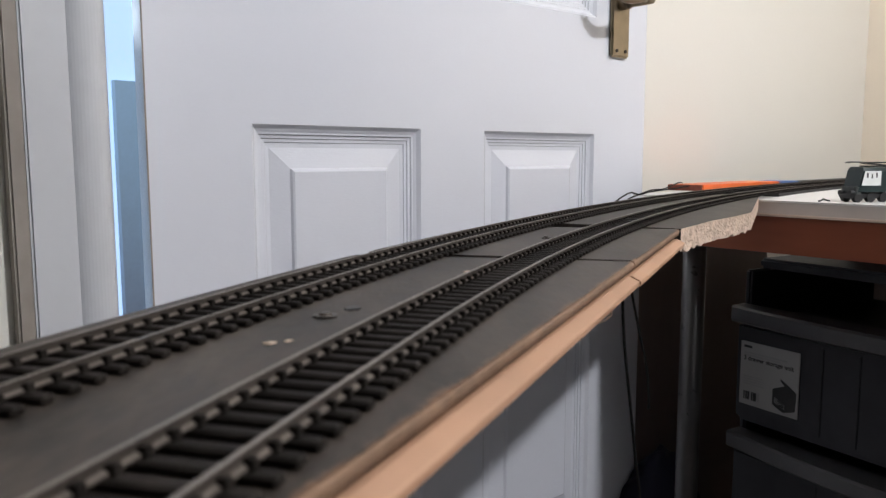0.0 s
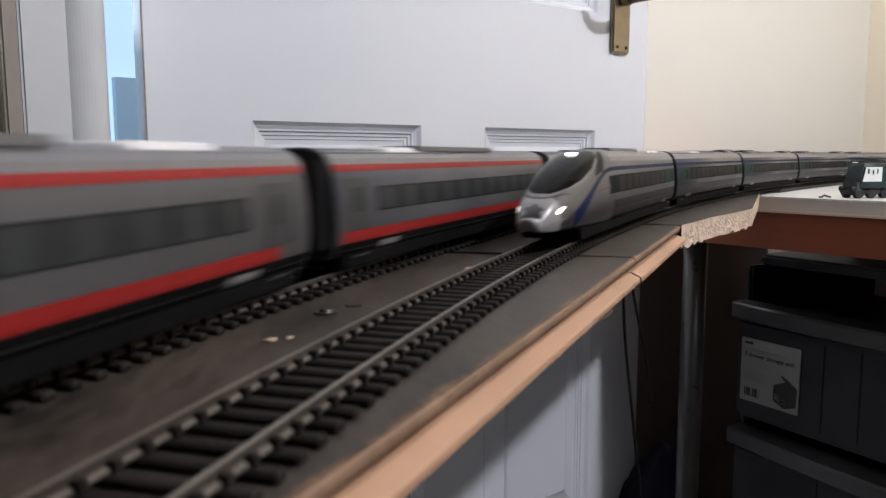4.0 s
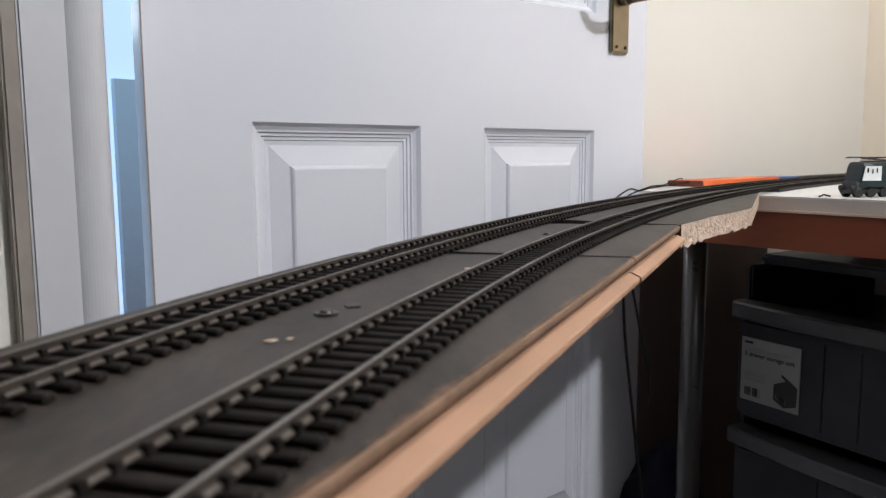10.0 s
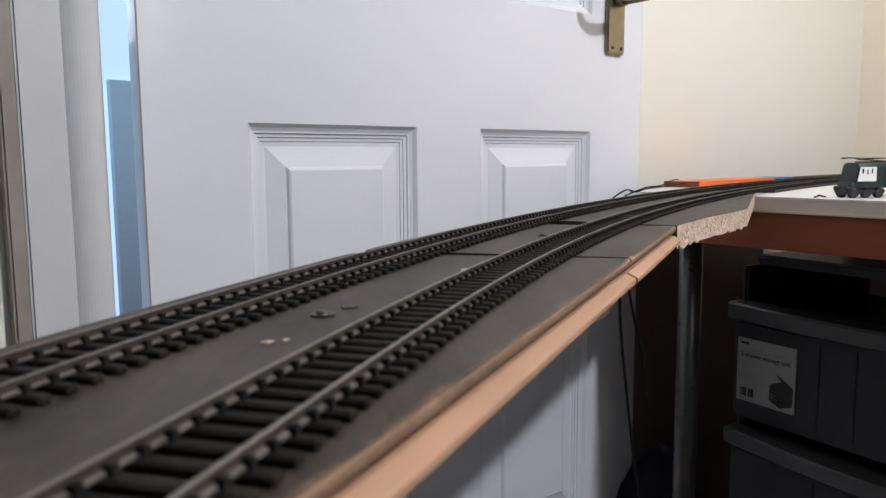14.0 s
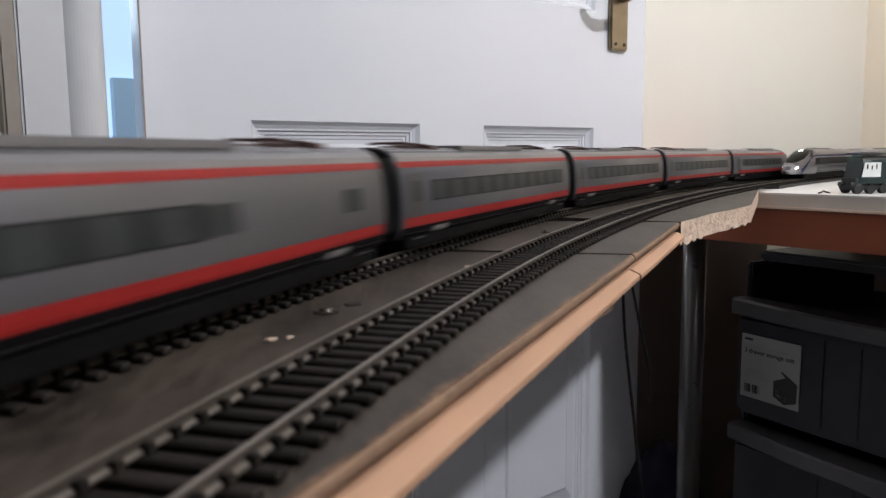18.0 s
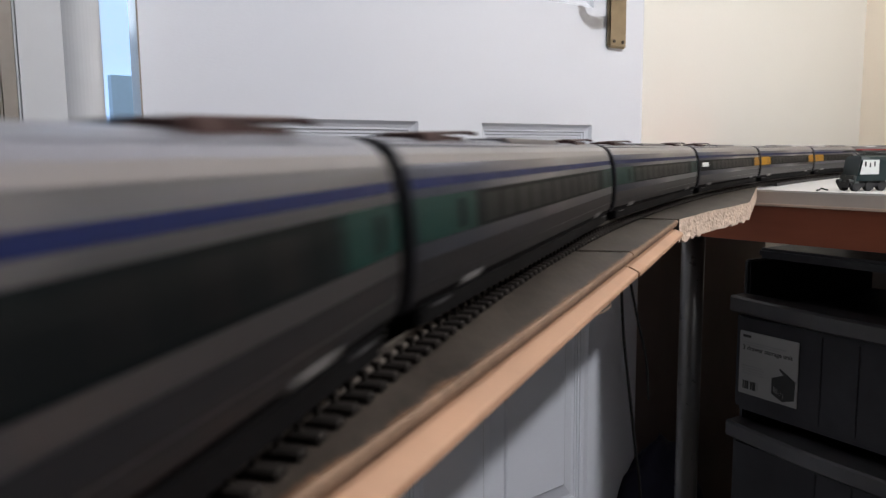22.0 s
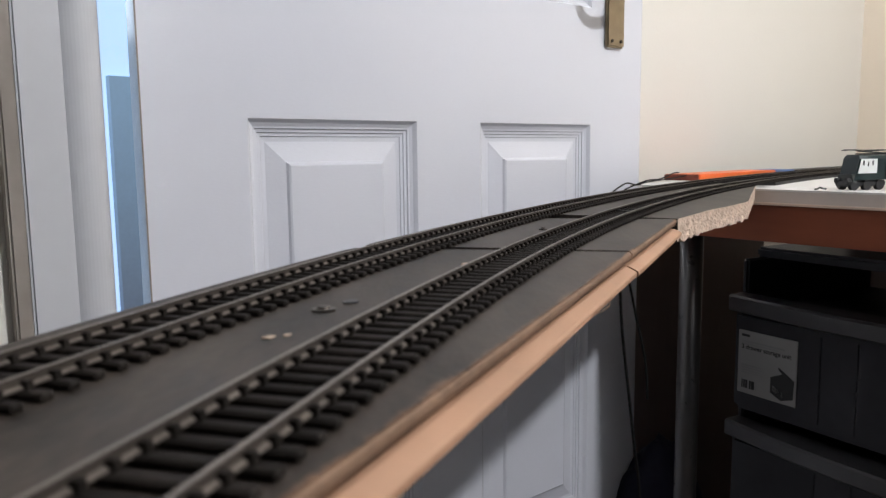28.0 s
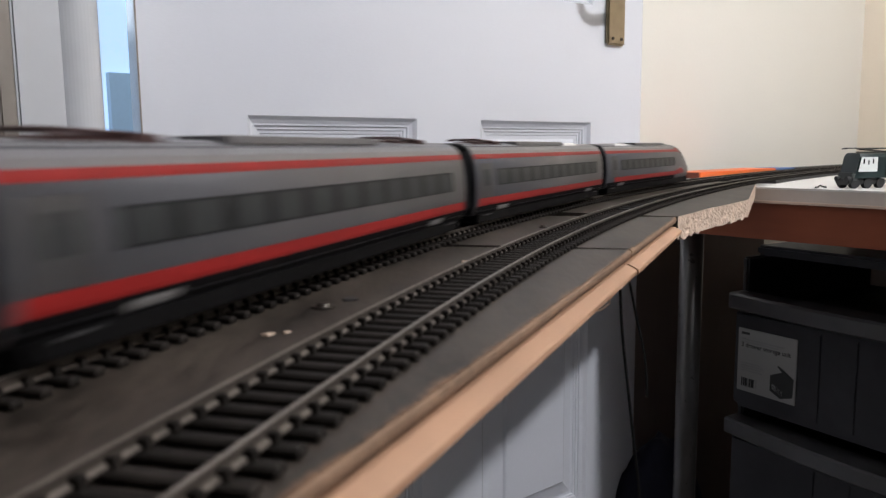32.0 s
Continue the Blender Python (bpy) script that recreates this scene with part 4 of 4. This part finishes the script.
def silver_car(end, ends_colour, front=None, rear=None, sign=False, lit=False):
    L = END_L if end else MID_L
    car = base_car("train_car", "silver express train car with a blue stripe and dark green band", end, "blue striped train", M_ALU)
    x0, x1 = -L / 2 + GAP / 2 + 0.001, L / 2 - (NOSE + 0.002 if end else GAP / 2 + 0.001)
    for side in (-1, 1):
        part("roof_panel", patch(end, x0, x1, side * 0.02, side * a_of(40.0), 2, 6, 0.00008), M_ROOF, car)
        part("stripe", band(end, x0, x1, 36.7, 34.5, side), M_TBLUE, car, "dark blue stripe")
        part("lower_skirt", band(end, x0, x1, 8.8, 6.25, side, 0.0001), M_UNDER, car, "black lower skirt")
        # Low band of the flank, a darker metallic than M_ALU.
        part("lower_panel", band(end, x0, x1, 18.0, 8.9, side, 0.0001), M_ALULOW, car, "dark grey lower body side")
        bx1 = x1 + (0.010 if lit else -0.004) if end else x1
        part("window_band", band(end, x0 + (0.012 if end else 0), bx1, 32.0 if end else 32.3, 22.0, side, 0.00012), M_TGREEN, car, "very dark green window band")
        n = 8 if end else 11
        w0, w1 = x0 + 0.046, x1 - (0.010 if end else 0.046)
        for i in range(n):
            a, b = w0 + (w1 - w0) * i / n, w0 + (w1 - w0) * (i + 0.82) / n
            part("window", band(end, a, b, 31.0, 23.0, side, 0.00024, 1), M_GLASS, car)
        for k, (xa, xb) in enumerate(((x0, x0 + (0.041 if end else 0.030)), (x1 - 0.041, x1))):
            col = ends_colour[k]
            if col is not None and not (end and k == 1):
                part("door", band(end, xa, xb, 32.3, 22.2, side, 0.00026), col, car, "coloured end door")
                part("window", band(end, xa + 0.009, xa + 0.014, 30.6, 23.4, side, 0.0004, 1), M_YDARK if col is M_YELLOW else M_TGREEN, car)
        if sign:
            part("sign", band(end, x1 - 0.032, x1 - 0.008, 30.0, 26.0, side, 0.0004), M_LOCOWHITE, car, "white lettering panel")
        for xs in ((x0 + 0.04,) if end else (x0 + 0.04, x1 - 0.04)):
            skirt_panel(car, end, xs, side)
        if end:
            f = L / 2 - NOSE
            g = f + (0.008 if lit else -0.002)
            part("stripe", band(end, f - 0.0025, g, 36.7, 34.5, side), M_TBLUE, car)
            part("stripe", patch(end, g, f + (0.062 if lit else 0.075), lambda u, k=side: k * (a_of(36.7) + (0.24 if lit else 0.17) * u ** 1.6), lambda u, k=side: k * (a_of(34.5) + (0.44 if lit else 0.27) * u ** (2.1 if lit else 1.5)), 14, 6, 0.00015), M_TBLUE, car)
            part("cab_window", patch(end, lambda a: f + 0.004 + 0.014 * a, lambda a: f + 0.014 + 0.018 * a, side * 0.20, side * 0.47, 4, 6, 0.0003), M_GLASS, car, "dark slanted cab side window")
            if not lit:
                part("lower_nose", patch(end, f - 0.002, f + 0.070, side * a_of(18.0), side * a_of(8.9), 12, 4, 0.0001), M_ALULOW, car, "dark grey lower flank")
            part("lettering", band(end, f + 0.006, f + 0.030, 27.2, 25.6, side, 0.0002), M_LETTER, car, "faint red lettering bar")
    if end:
        nose_details(car, M_RED, lit)
    if front == "panto":
        pantograph(car, L / 2 - 0.05, 0.0)
    elif front == "fairing":
        fairing(car, L / 2 - 0.095)
    if rear == "panto":
        pantograph(car, -L / 2 + 0.05, 0.0)
    elif rear == "fairing":
        fairing(car, -L / 2 + (0.060 if end else 0.075))
    roof_box(car, -0.04, 0.04, 0.008, 0.0012, M_ROOF)
    return car


def offsets(end, mid):
    """Distance of each car's middle behind the train's front, and which way it faces."""
    d, out = 0.0, []
    for i in range(7):
        L = end if i in (0, 6) else mid
        out.append((d + L / 2, 1 if i < 6 else -1))
        d += L
    return out


# distance of the train's front round the loop, by the clock
RED_RUN = ((0, -0.09), (0.5, 0.160), (1, 0.407), (1.5, 0.665), (2, 0.920), (3, 1.415), (3.5, 1.661), (4.55, 2.17), (5.55, 2.66), (7.2, 3.44), (16.5, 7.865), (17, 8.117),
           (18, 8.626), (19, 9.135), (19.5, 9.382), (20, 9.652), (20.5, 9.91), (22.15, 10.68), (30.5, 14.615), (31, 14.863), (31.5, 15.127), (32, 15.388))
BLUE_RUN = ((0, 2.01), (1, 1.56), (2, 1.088), (3, 0.713), (3.5, 0.502), (5.5, -0.350), (6, -0.575), (7, -1.013), (8, -1.499), (8.5, -1.735), (9, -1.972), (9.5, -2.21),
            (17, -5.50), (18, -6.038), (19, -6.420), (20, -6.826), (20.5, -7.048), (21, -7.278), (22, -7.721), (23, -8.183), (24, -8.684), (24.5, -8.908), (25, -9.136), (25.5, -9.37), (32, -12.3))


def rail_pose(s, off, way):
    """The pose of a car whose middle is at s; its two bogies ride on the rails."""
    h = 0.095
    ax, ay, _ = at(s + h * way, off)
    bx, by, _ = at(s - h * way, off)
    return pose((ax + bx) / 2, (ay + by) / 2, RAIL_Z, 0, 0, math.degrees(math.atan2(ay - by, ax - bx)))


def run_rows(run, behind, off, forward, face):
    times = sorted({0.25 * i for i in range(129)})
    ts, ss = zip(*run)
    return [(t, rail_pose(float(np.interp(t, ts, ss)) - behind * forward, off, forward * face)) for t in times]


RED_CARS = [red_car(True, cover=-END_L / 2 + 0.065), red_car(False, "rear", cover=MID_L / 2 - 0.075), red_car(False, "both"), red_car(False, "both"), red_car(False, "front", blank=True),
            red_car(False, cover=-MID_L / 2 + 0.075), red_car(True, cover=-END_L / 2 + 0.065)]
END_L, MID_L = 0.305, 0.294     # the silver train has shorter end cars and longer middle cars
BLUE_CARS = [silver_car(True, (M_TEAL, None), rear="fairing", lit=True), silver_car(False, (M_TEAL, M_TEAL), "fairing", "panto"), silver_car(False, (M_TEAL, M_TEAL), "panto", "panto"),
             silver_car(False, (M_TEAL, M_TEAL), "panto", "panto"), silver_car(False, (M_YELLOW, None), "panto", sign=True),
             silver_car(False, (M_YELLOW, M_YELLOW), rear="fairing"), silver_car(True, (M_YELLOW, None), rear="fairing")]
for car in RED_CARS:
    car.scale.z = 0.975
for car in BLUE_CARS:
    car.scale.z = 0.985


# ---- things on and under the desk ----
def bolt(x, y, r=0.0036):
    b = thing("bolt", "dull steel bolt head in the grey board", "bolt", pose(x, y, BOARD_Z))
    part("washer", cyl(r, (0, 0, 0), (0, 0, 0.0006), 20), M_STEEL, b)
    part("head", cyl(r * 0.62, (0, 0, 0.0006), (0, 0, 0.0014), 18, r2=r * 0.45), M_STEEL, b)
    return b


bolt(-0.035, 0.220)
bolt(0.058, 0.443, 0.0024)


def chip_mark(x, y, r, seed, label, mat):
    """A flake or scar in the paint: a thin uneven plate."""
    rnd = random.Random(seed)
    n = 11
    pts = [(r * (0.6 + 0.5 * rnd.random()) * math.cos(math.tau * k / n) * 1.5, r * (0.5 + 0.5 * rnd.random()) * math.sin(math.tau * k / n)) for k in range(n)]
    thing("paint_flake", label, "paint flake", pose(x, y, BOARD_Z + 0.0001, 0, 0, 20 * seed), bm=slab(pts, 0.0, 0.00035), mat=mat)


chip_mark(-0.0435, 0.187, 0.0013, 1, "pale chipped spot in the grey board", M_CHIP)
chip_mark(-0.0395, 0.189, 0.0008, 2, "pale chipped spot in the grey board", M_CHIP)
chip_mark(0.009, 0.309, 0.0017, 3, "pale chipped spot beside the rail", M_CHIP)
chip_mark(-0.0285, 0.232, 0.0030, 4, "dark filled hole in the grey board", M_BLACK)

# orange bar with a blue end, lying by the wall
BAR = pose(0.311, 1.111, TABLE_Z, 0, 0, 44.6)
bar = thing("spirit_level", "orange bar with a blue end lying by the wall", "tool", BAR)
part("body", box(0.125, 0.4125, 0, 0.060, 0.0, 0.0096, 0.0012), M_ORANGE, bar)
part("end_cap", box(0.1215, 0.1248, 0.0005, 0.0595, 0.0, 0.0092, 0.0008), M_ORANGE_END, bar, "worn dark red end cap")
part("blue_end", box(0.4127, 0.500, 0.0, 0.055, 0.0, 0.0090, 0.0012), M_BLUE, bar, "blue plastic end")
strip = thing("cable_trunking", "black plastic strip lying by the wall", "trunking", BAR, bm=box(0.503, 1.02, 0.0, 0.03, 0.0, 0.0075, 0.001), mat=M_BLACK)

# drawer unit under the desk
UNIT = pose(0.421, 1.094, 0, 0, 0, -58.95)
unit = thing("drawer_unit", "smoky dark plastic drawer unit with a paper label", "drawer unit", UNIT)
UW = 0.40
part("top", box(-0.012, UW, 0.060, 0.36, 0.640, 0.655, 0.004), M_DRAWER, unit)


def rim_bm(z, tall):
    bm = bmesh.new()
    n = 16
    rows = []
    for i in range(n + 1):
        x = -0.010 + (UW + 0.01) * i / n
        y = -0.018 * math.sin(math.pi * i / n)
        rows.append([bm.verts.new(p) for p in ((x, y + 0.003, z - tall), (x, y, z - tall + 0.003), (x, y, z - 0.003), (x, y + 0.003, z), (x, 0.03, z), (x, 0.03, z - tall))])
    for u, w in zip(rows, rows[1:]):
        for k in range(6):
            bm.faces.new((u[k], u[(k + 1) % 6], w[(k + 1) % 6], w[k]))
    bm.faces.new(rows[0])
    bm.faces.new(rows[-1][::-1])
    return bm


for z in (0.590, 0.402, 0.214):
    dr = part("drawer", box(-0.004, UW - 0.006, 0.004, 0.35, z - 0.168, z - 0.022, 0.007), M_DRAWER, unit, "translucent dark drawer")
    part("rim", rim_bm(z, 0.024), M_RIM, dr, "bowed grey drawer rim")
    for i in range(5):
        part("rib", box(0.13 + i * 0.05, 0.134 + i * 0.05, 0.0025, 0.006, z - 0.155, z - 0.035, 0.0008), M_DRAWER, dr)
for x in (-0.012, UW - 0.012):
    part("post", box(x, x + 0.010, 0.03, 0.35, 0.0, 0.640, 0.003), M_DRAWER, unit)

# the paper label: a pale square with print
LX0, LX1, LZ0, LZ1 = 0.0075, 0.1015, 0.4495, 0.5415
lab = part("label", box(LX0, LX1, 0.0018, 0.0034, LZ0, LZ1, 0.0007), M_LABEL, unit, "grey-white paper label with a drawing of the unit")


def printed(text, x, z, size, mat):
    cu = bpy.data.curves.new("print", "FONT")
    cu.body, cu.size, cu.extrude, cu.offset = text, size, 0.00005, 0.00022
    cu.materials.append(mat)
    ob = new("print", cu)
    ob.parent = lab
    ob.matrix_basis = pose(x, 0.0015, z, 90, 0, 0)
    return ob


printed("3 drawer storage unit", LX0 + 0.006, LZ1 - 0.0265, 0.0090, M_PRINT)
for k in range(2):
    part("print_bar", box(LX0 + 0.006, LX0 + 0.075 - 0.01 * k, 0.0012, 0.0019, LZ1 - 0.0165 - 0.0035 * k, LZ1 - 0.0147 - 0.0035 * k), M_PRINTGREY, lab)
part("logo", box(LX0 + 0.006, LX0 + 0.019, 0.0012, 0.0019, LZ1 - 0.0085, LZ1 - 0.005), M_PRINT, lab)
for k in range(4):
    part("print_bar", box(LX0 + 0.006, LX0 + 0.038 + 0.003 * (k % 2), 0.0012, 0.0019, LZ0 + 0.041 - 0.0036 * k, LZ0 + 0.0425 - 0.0036 * k), M_PRINTGREY, lab)
for k in range(8):
    part("print_bar", box(LX0 + 0.008 + 0.0032 * k, LX0 + 0.0096 + 0.0032 * k + 0.0006 * (k % 3), 0.0012, 0.0019, LZ0 + 0.008, LZ0 + 0.020), M_PRINT if k % 4 != 3 else M_PRINTGREY, lab)


def picture(points, mat):
    bm = bmesh.new()
    fr = [bm.verts.new((LX0 + x, 0.0012, LZ0 + z)) for x, z in points]
    bk = [bm.verts.new((LX0 + x, 0.0020, LZ0 + z)) for x, z in points]
    bm.faces.new(fr)
    bm.faces.new(bk[::-1])
    n = len(fr)
    for k in range(n):
        bm.faces.new((fr[k], fr[(k + 1) % n], bk[(k + 1) % n], bk[k]))
    part("picture", bm, mat, lab, "small drawing of the drawer unit")


picture(((0.055, 0.012), (0.072, 0.004), (0.090, 0.010), (0.091, 0.036), (0.078, 0.044), (0.067, 0.050), (0.066, 0.048), (0.073, 0.042), (0.055, 0.034)), M_PRINT)
picture(((0.058, 0.015), (0.074, 0.008), (0.074, 0.016), (0.058, 0.023)), M_PRINTGREY)

# a crumpled bag on the floor beside the dark sheet at the desk's end
bm = bmesh.new()
bmesh.ops.create_icosphere(bm, subdivisions=4, radius=1.0)
for v in bm.verts:
    up = 0.5 + 0.5 * v.co.z
    wide = 0.085 * (1.0 - 0.2 * up ** 3)
    fold = 1 + 0.16 * noise.noise(v.co * 2.3) + 0.09 * noise.noise(v.co * 6.1)
    v.co = Vector((v.co.x * wide * fold, v.co.y * wide * 0.8 * fold, 0.001 + 0.34 * up * (1 + 0.05 * noise.noise(v.co * 4))))
thing("storage_bag", "crumpled dark navy bag standing on the floor", "bag", pose(0.345, 1.185, 0, 0, 0, 20), bm=bm, mat=M_BAG, smooth=True)

# the electric locomotive on the desk
LOCO = pose(0.4670, 0.8915, TABLE_Z, 0, 0, 13.0)       # local x from its front cab to the rear, z up
loco = thing("model_locomotive", "dark teal and grey model electric locomotive with a white cab panel", "locomotive", LOCO)
loco.scale = (0.86, 0.86, 0.94)


def hull(x0, x1, rake0, rake1, zlo, zhi, half, r):
    """Loco body with raked ends and a rounded roof edge."""
    prof = ((half, zlo), (half, zhi - r), (half - 0.3 * r, zhi - 0.3 * r), (half - r, zhi), (-(half - r), zhi), (-(half - 0.3 * r), zhi - 0.3 * r), (-half, zhi - r), (-half, zlo))
    bm = bmesh.new()
    mid = zlo + 0.36 * (zhi - zlo)

    def ring(x, rake):
        return [bm.verts.new((x + rake * max(0.0, z - mid) / (zhi - mid), y, z)) for y, z in prof]
    rows = [ring(x0, rake0), ring(x0 + 0.012, rake0), ring(x1 - 0.012, -rake1), ring(x1, -rake1)]
    for p in rows[0] + rows[3]:
        p.co.y *= 0.9
    for u, w in zip(rows, rows[1:]):
        for k in range(8):
            bm.faces.new((u[k], u[(k + 1) % 8], w[(k + 1) % 8], w[k]))
    bm.faces.new(rows[0])
    bm.faces.new(rows[-1][::-1])
    return bm


LL = 0.205
part("body", hull(0, LL, 0.008, 0.008, 0.0125, 0.0430, 0.0158, 0.005), M_LOCO, loco)
part("windscreen", box(0.0022, 0.0040, -0.0125, 0.0125, 0.0245, 0.0385, 0.0006), M_LOCOGLASS, loco, "teal tinted cab windscreen", m=pose(0.0018, 0, 0, 0, 12, 0))
part("front_apron", box(-0.003, 0.006, -0.0138, 0.0138, 0.0085, 0.0195, 0.0012), M_LOCOGREY, loco, "grey front apron")
for sy in (-1, 1):
    ya, yb = (0.0157, 0.0162) if sy > 0 else (-0.0162, -0.0157)
    bm = bmesh.new()
    faces = [[bm.verts.new((x, y, z)) for x, z in ((0.0035, 0.0205), (0.0330, 0.0205), (0.0330, 0.0380), (0.0080, 0.0380))] for y in (ya, yb)]
    bm.faces.new(faces[0])
    bm.faces.new(faces[1][::-1])
    for k in range(4):
        bm.faces.new((faces[0][k], faces[0][(k + 1) % 4], faces[1][(k + 1) % 4], faces[1][k]))
    part("cab_panel", bm, M_LOCOWHITE, loco, "white cab side panel")
    yw = (ya, yb + 0.0003) if sy > 0 else (ya - 0.0003, yb)
    part("cab_window", box(0.0105, 0.0130, *yw, 0.0300, 0.0360, 0.0002), M_GLASS, loco)
    part("cab_window", box(0.0180, 0.0200, *yw, 0.0290, 0.0345, 0.0002), M_GLASS, loco)
    part("cab_window", box(0.0250, 0.0270, *yw, 0.0300, 0.0360, 0.0002), M_GLASS, loco)
    part("side_panel", box(0.050, LL - 0.045, ya, yb, 0.0150, 0.0365, 0.0004), M_LOCOGREY, loco, "grey ribbed body side")
    part("buffer", cyl(0.0032, (-0.009, sy * 0.0095, 0.0115), (-0.003, sy * 0.0095, 0.0115), 16), M_BLACK, loco)
    part("handrail", cyl(0.0004, (0.0465, sy * 0.0166, 0.014), (0.0465, sy * 0.0166, 0.034), 8), M_STEEL, loco)
for x in (0.022, LL - 0.045):
    bg = part("bogie", box(x - 0.030, x + 0.030, -0.0125, 0.0125, 0.0045, 0.0118, 0.0015), M_BLACK, loco, "black bogie")
    for dx in (-0.020, 0.0, 0.020):
        for sy in (-1, 1):
            part("wheel", cyl(0.0062, (x + dx, sy * 0.0072, 0.0062), (x + dx, sy * 0.0132, 0.0062), 22), M_BLACK, bg)
part("fuel_box", box(0.085, LL - 0.085, -0.012, 0.012, 0.005, 0.0123, 0.001), M_LOCOGREY, loco)
pg = part("pantograph", box(0.018, 0.060, -0.008, 0.008, 0.0432, 0.0446, 0.0004), M_LOCOPANTO, loco, "dark folded pantograph")
for y in (-0.006, 0.006):
    part("lower_arm", tube([(0.058, y, 0.0446), (0.020, y * 0.9, 0.0470)], 0.0006, 6), M_LOCOPANTO, pg)
    part("upper_arm", tube([(0.020, y * 0.9, 0.0470), (0.060, y * 1.2, 0.0486)], 0.0006, 6), M_LOCOPANTO, pg)
for dx in (0.002, 0.007):
    part("contact_strip", tube([(dx, -0.014, 0.0478), (dx, -0.010, 0.0488), (dx, 0.010, 0.0488), (dx, 0.014, 0.0478)], 0.0007, 6), M_LOCOPANTO, pg)
part("strip_frame", tube([(0.0, 0.004, 0.0486), (0.060, 0.004, 0.0486)], 0.0005, 6), M_LOCOPANTO, pg)
for i in range(5):
    part("roof_vent", box(0.075 + i * 0.022, 0.090 + i * 0.022, -0.009, 0.009, 0.0428, 0.0455, 0.0008), M_LOCOGREY, loco)

# a dropped coupling hook on the desk
hook = thing("coupling_hook", "small black plastic coupling hook on the white desk", "model part", pose(0.4330, 0.8950, TABLE_Z, 0, 0, 30),
             bm=tube([(0, 0, 0.001), (0.006, 0.001, 0.0012), (0.010, 0.001, 0.003), (0.012, -0.002, 0.0016), (0.016, -0.003, 0.001)], 0.001, 8), mat=M_BLACK)


# ---- cables ----
def cable(points, r, label):
    pts = [Vector(p) for p in points]
    fine = []
    for i in range(len(pts) - 1):
        p0, p1, p2, p3 = pts[max(i - 1, 0)], pts[i], pts[i + 1], pts[min(i + 2, len(pts) - 1)]
        for k in range(8):
            t = k / 8
            fine.append(0.5 * (2 * p1 + (p2 - p0) * t + (2 * p0 - 5 * p1 + 4 * p2 - p3) * t * t + (3 * p1 - p0 - 3 * p2 + p3) * t ** 3))
    fine.append(pts[-1])
    return thing("cable", label, "cable", bm=tube(fine, r, 8), mat=M_CABLE, smooth=True)


bz = BOARD_Z
cable([(0.176, 0.800, bz + 0.001), (0.196, 0.855, bz + 0.004), (0.222, 0.925, bz + 0.0055), (0.246, 0.975, bz + 0.001), (0.278, 1.040, bz + 0.002), (0.330, 1.118, bz + 0.003), (0.378, 1.200, bz + 0.004)], 0.0009,
      "thin black wire beside the track")
cable([(0.205, 0.865, bz + 0.001), (0.228, 0.930, bz + 0.001), (0.262, 0.985, bz + 0.006), (0.300, 1.060, bz + 0.005), (0.345, 1.150, bz + 0.010), (0.375, 1.225, bz + 0.008)], 0.0009,
      "thin black wire looping beside the track")
cable([(0.080, 0.345, bz - 0.010), (0.083, 0.350, bz - 0.040), (0.088, 0.348, bz - 0.085), (0.0935, 0.352, bz - 0.13), (0.091, 0.356, bz - 0.19), (0.094, 0.36, bz - 0.30)], 0.0007,
      "thin black wire hanging below the board")
cable([(0.085, 0.352, bz - 0.010), (0.090, 0.356, bz - 0.030), (0.0965, 0.360, bz - 0.055), (0.0985, 0.362, bz - 0.075)], 0.0006, "thin black wire hanging below the board")


# small black point levers between the rails of the inner track
for px, py, turn in ((0.132, 0.556, 60), (0.172, 0.640, 58), (0.128, 0.540, 62)):
    lev = thing("point_tie_bar", "small black plastic bar across the track", "track part", pose(px, py, RAIL_Z - 0.0026, 0, 0, turn))
    part("bar", box(-0.0016, 0.0016, -0.0075, 0.0075, -0.0012, 0.0006, 0.0003), M_BLACK, lev)
    part("pin", cyl(0.0008, (0, 0.004, 0.0006), (0, 0.004, 0.0016), 10), M_BLACK, lev)

# a splinter of the pine batten that stands off its lower edge
thing("wood_splinter", "thin splinter lifting off the pine batten", "splinter",
      bm=tube([(front_x(0.258) + 0.0040, 0.258, bz - 0.0101), (front_x(0.266) + 0.0044, 0.266, bz - 0.0112), (front_x(0.278) + 0.0046, 0.278, bz - 0.0115), (front_x(0.2795) + 0.0040, 0.2795, bz - 0.0101)], 0.00022, 6), mat=M_EDGE)


def motions():
    for car, (behind, face) in zip(RED_CARS, offsets(0.320, 0.280)):
        walk(car, run_rows(RED_RUN, behind, SPACING, 1, face))
    for car, (behind, face) in zip(BLUE_CARS, offsets(END_L, MID_L)):
        walk(car, run_rows(BLUE_RUN, behind, 0.0, -1, face))


motions()
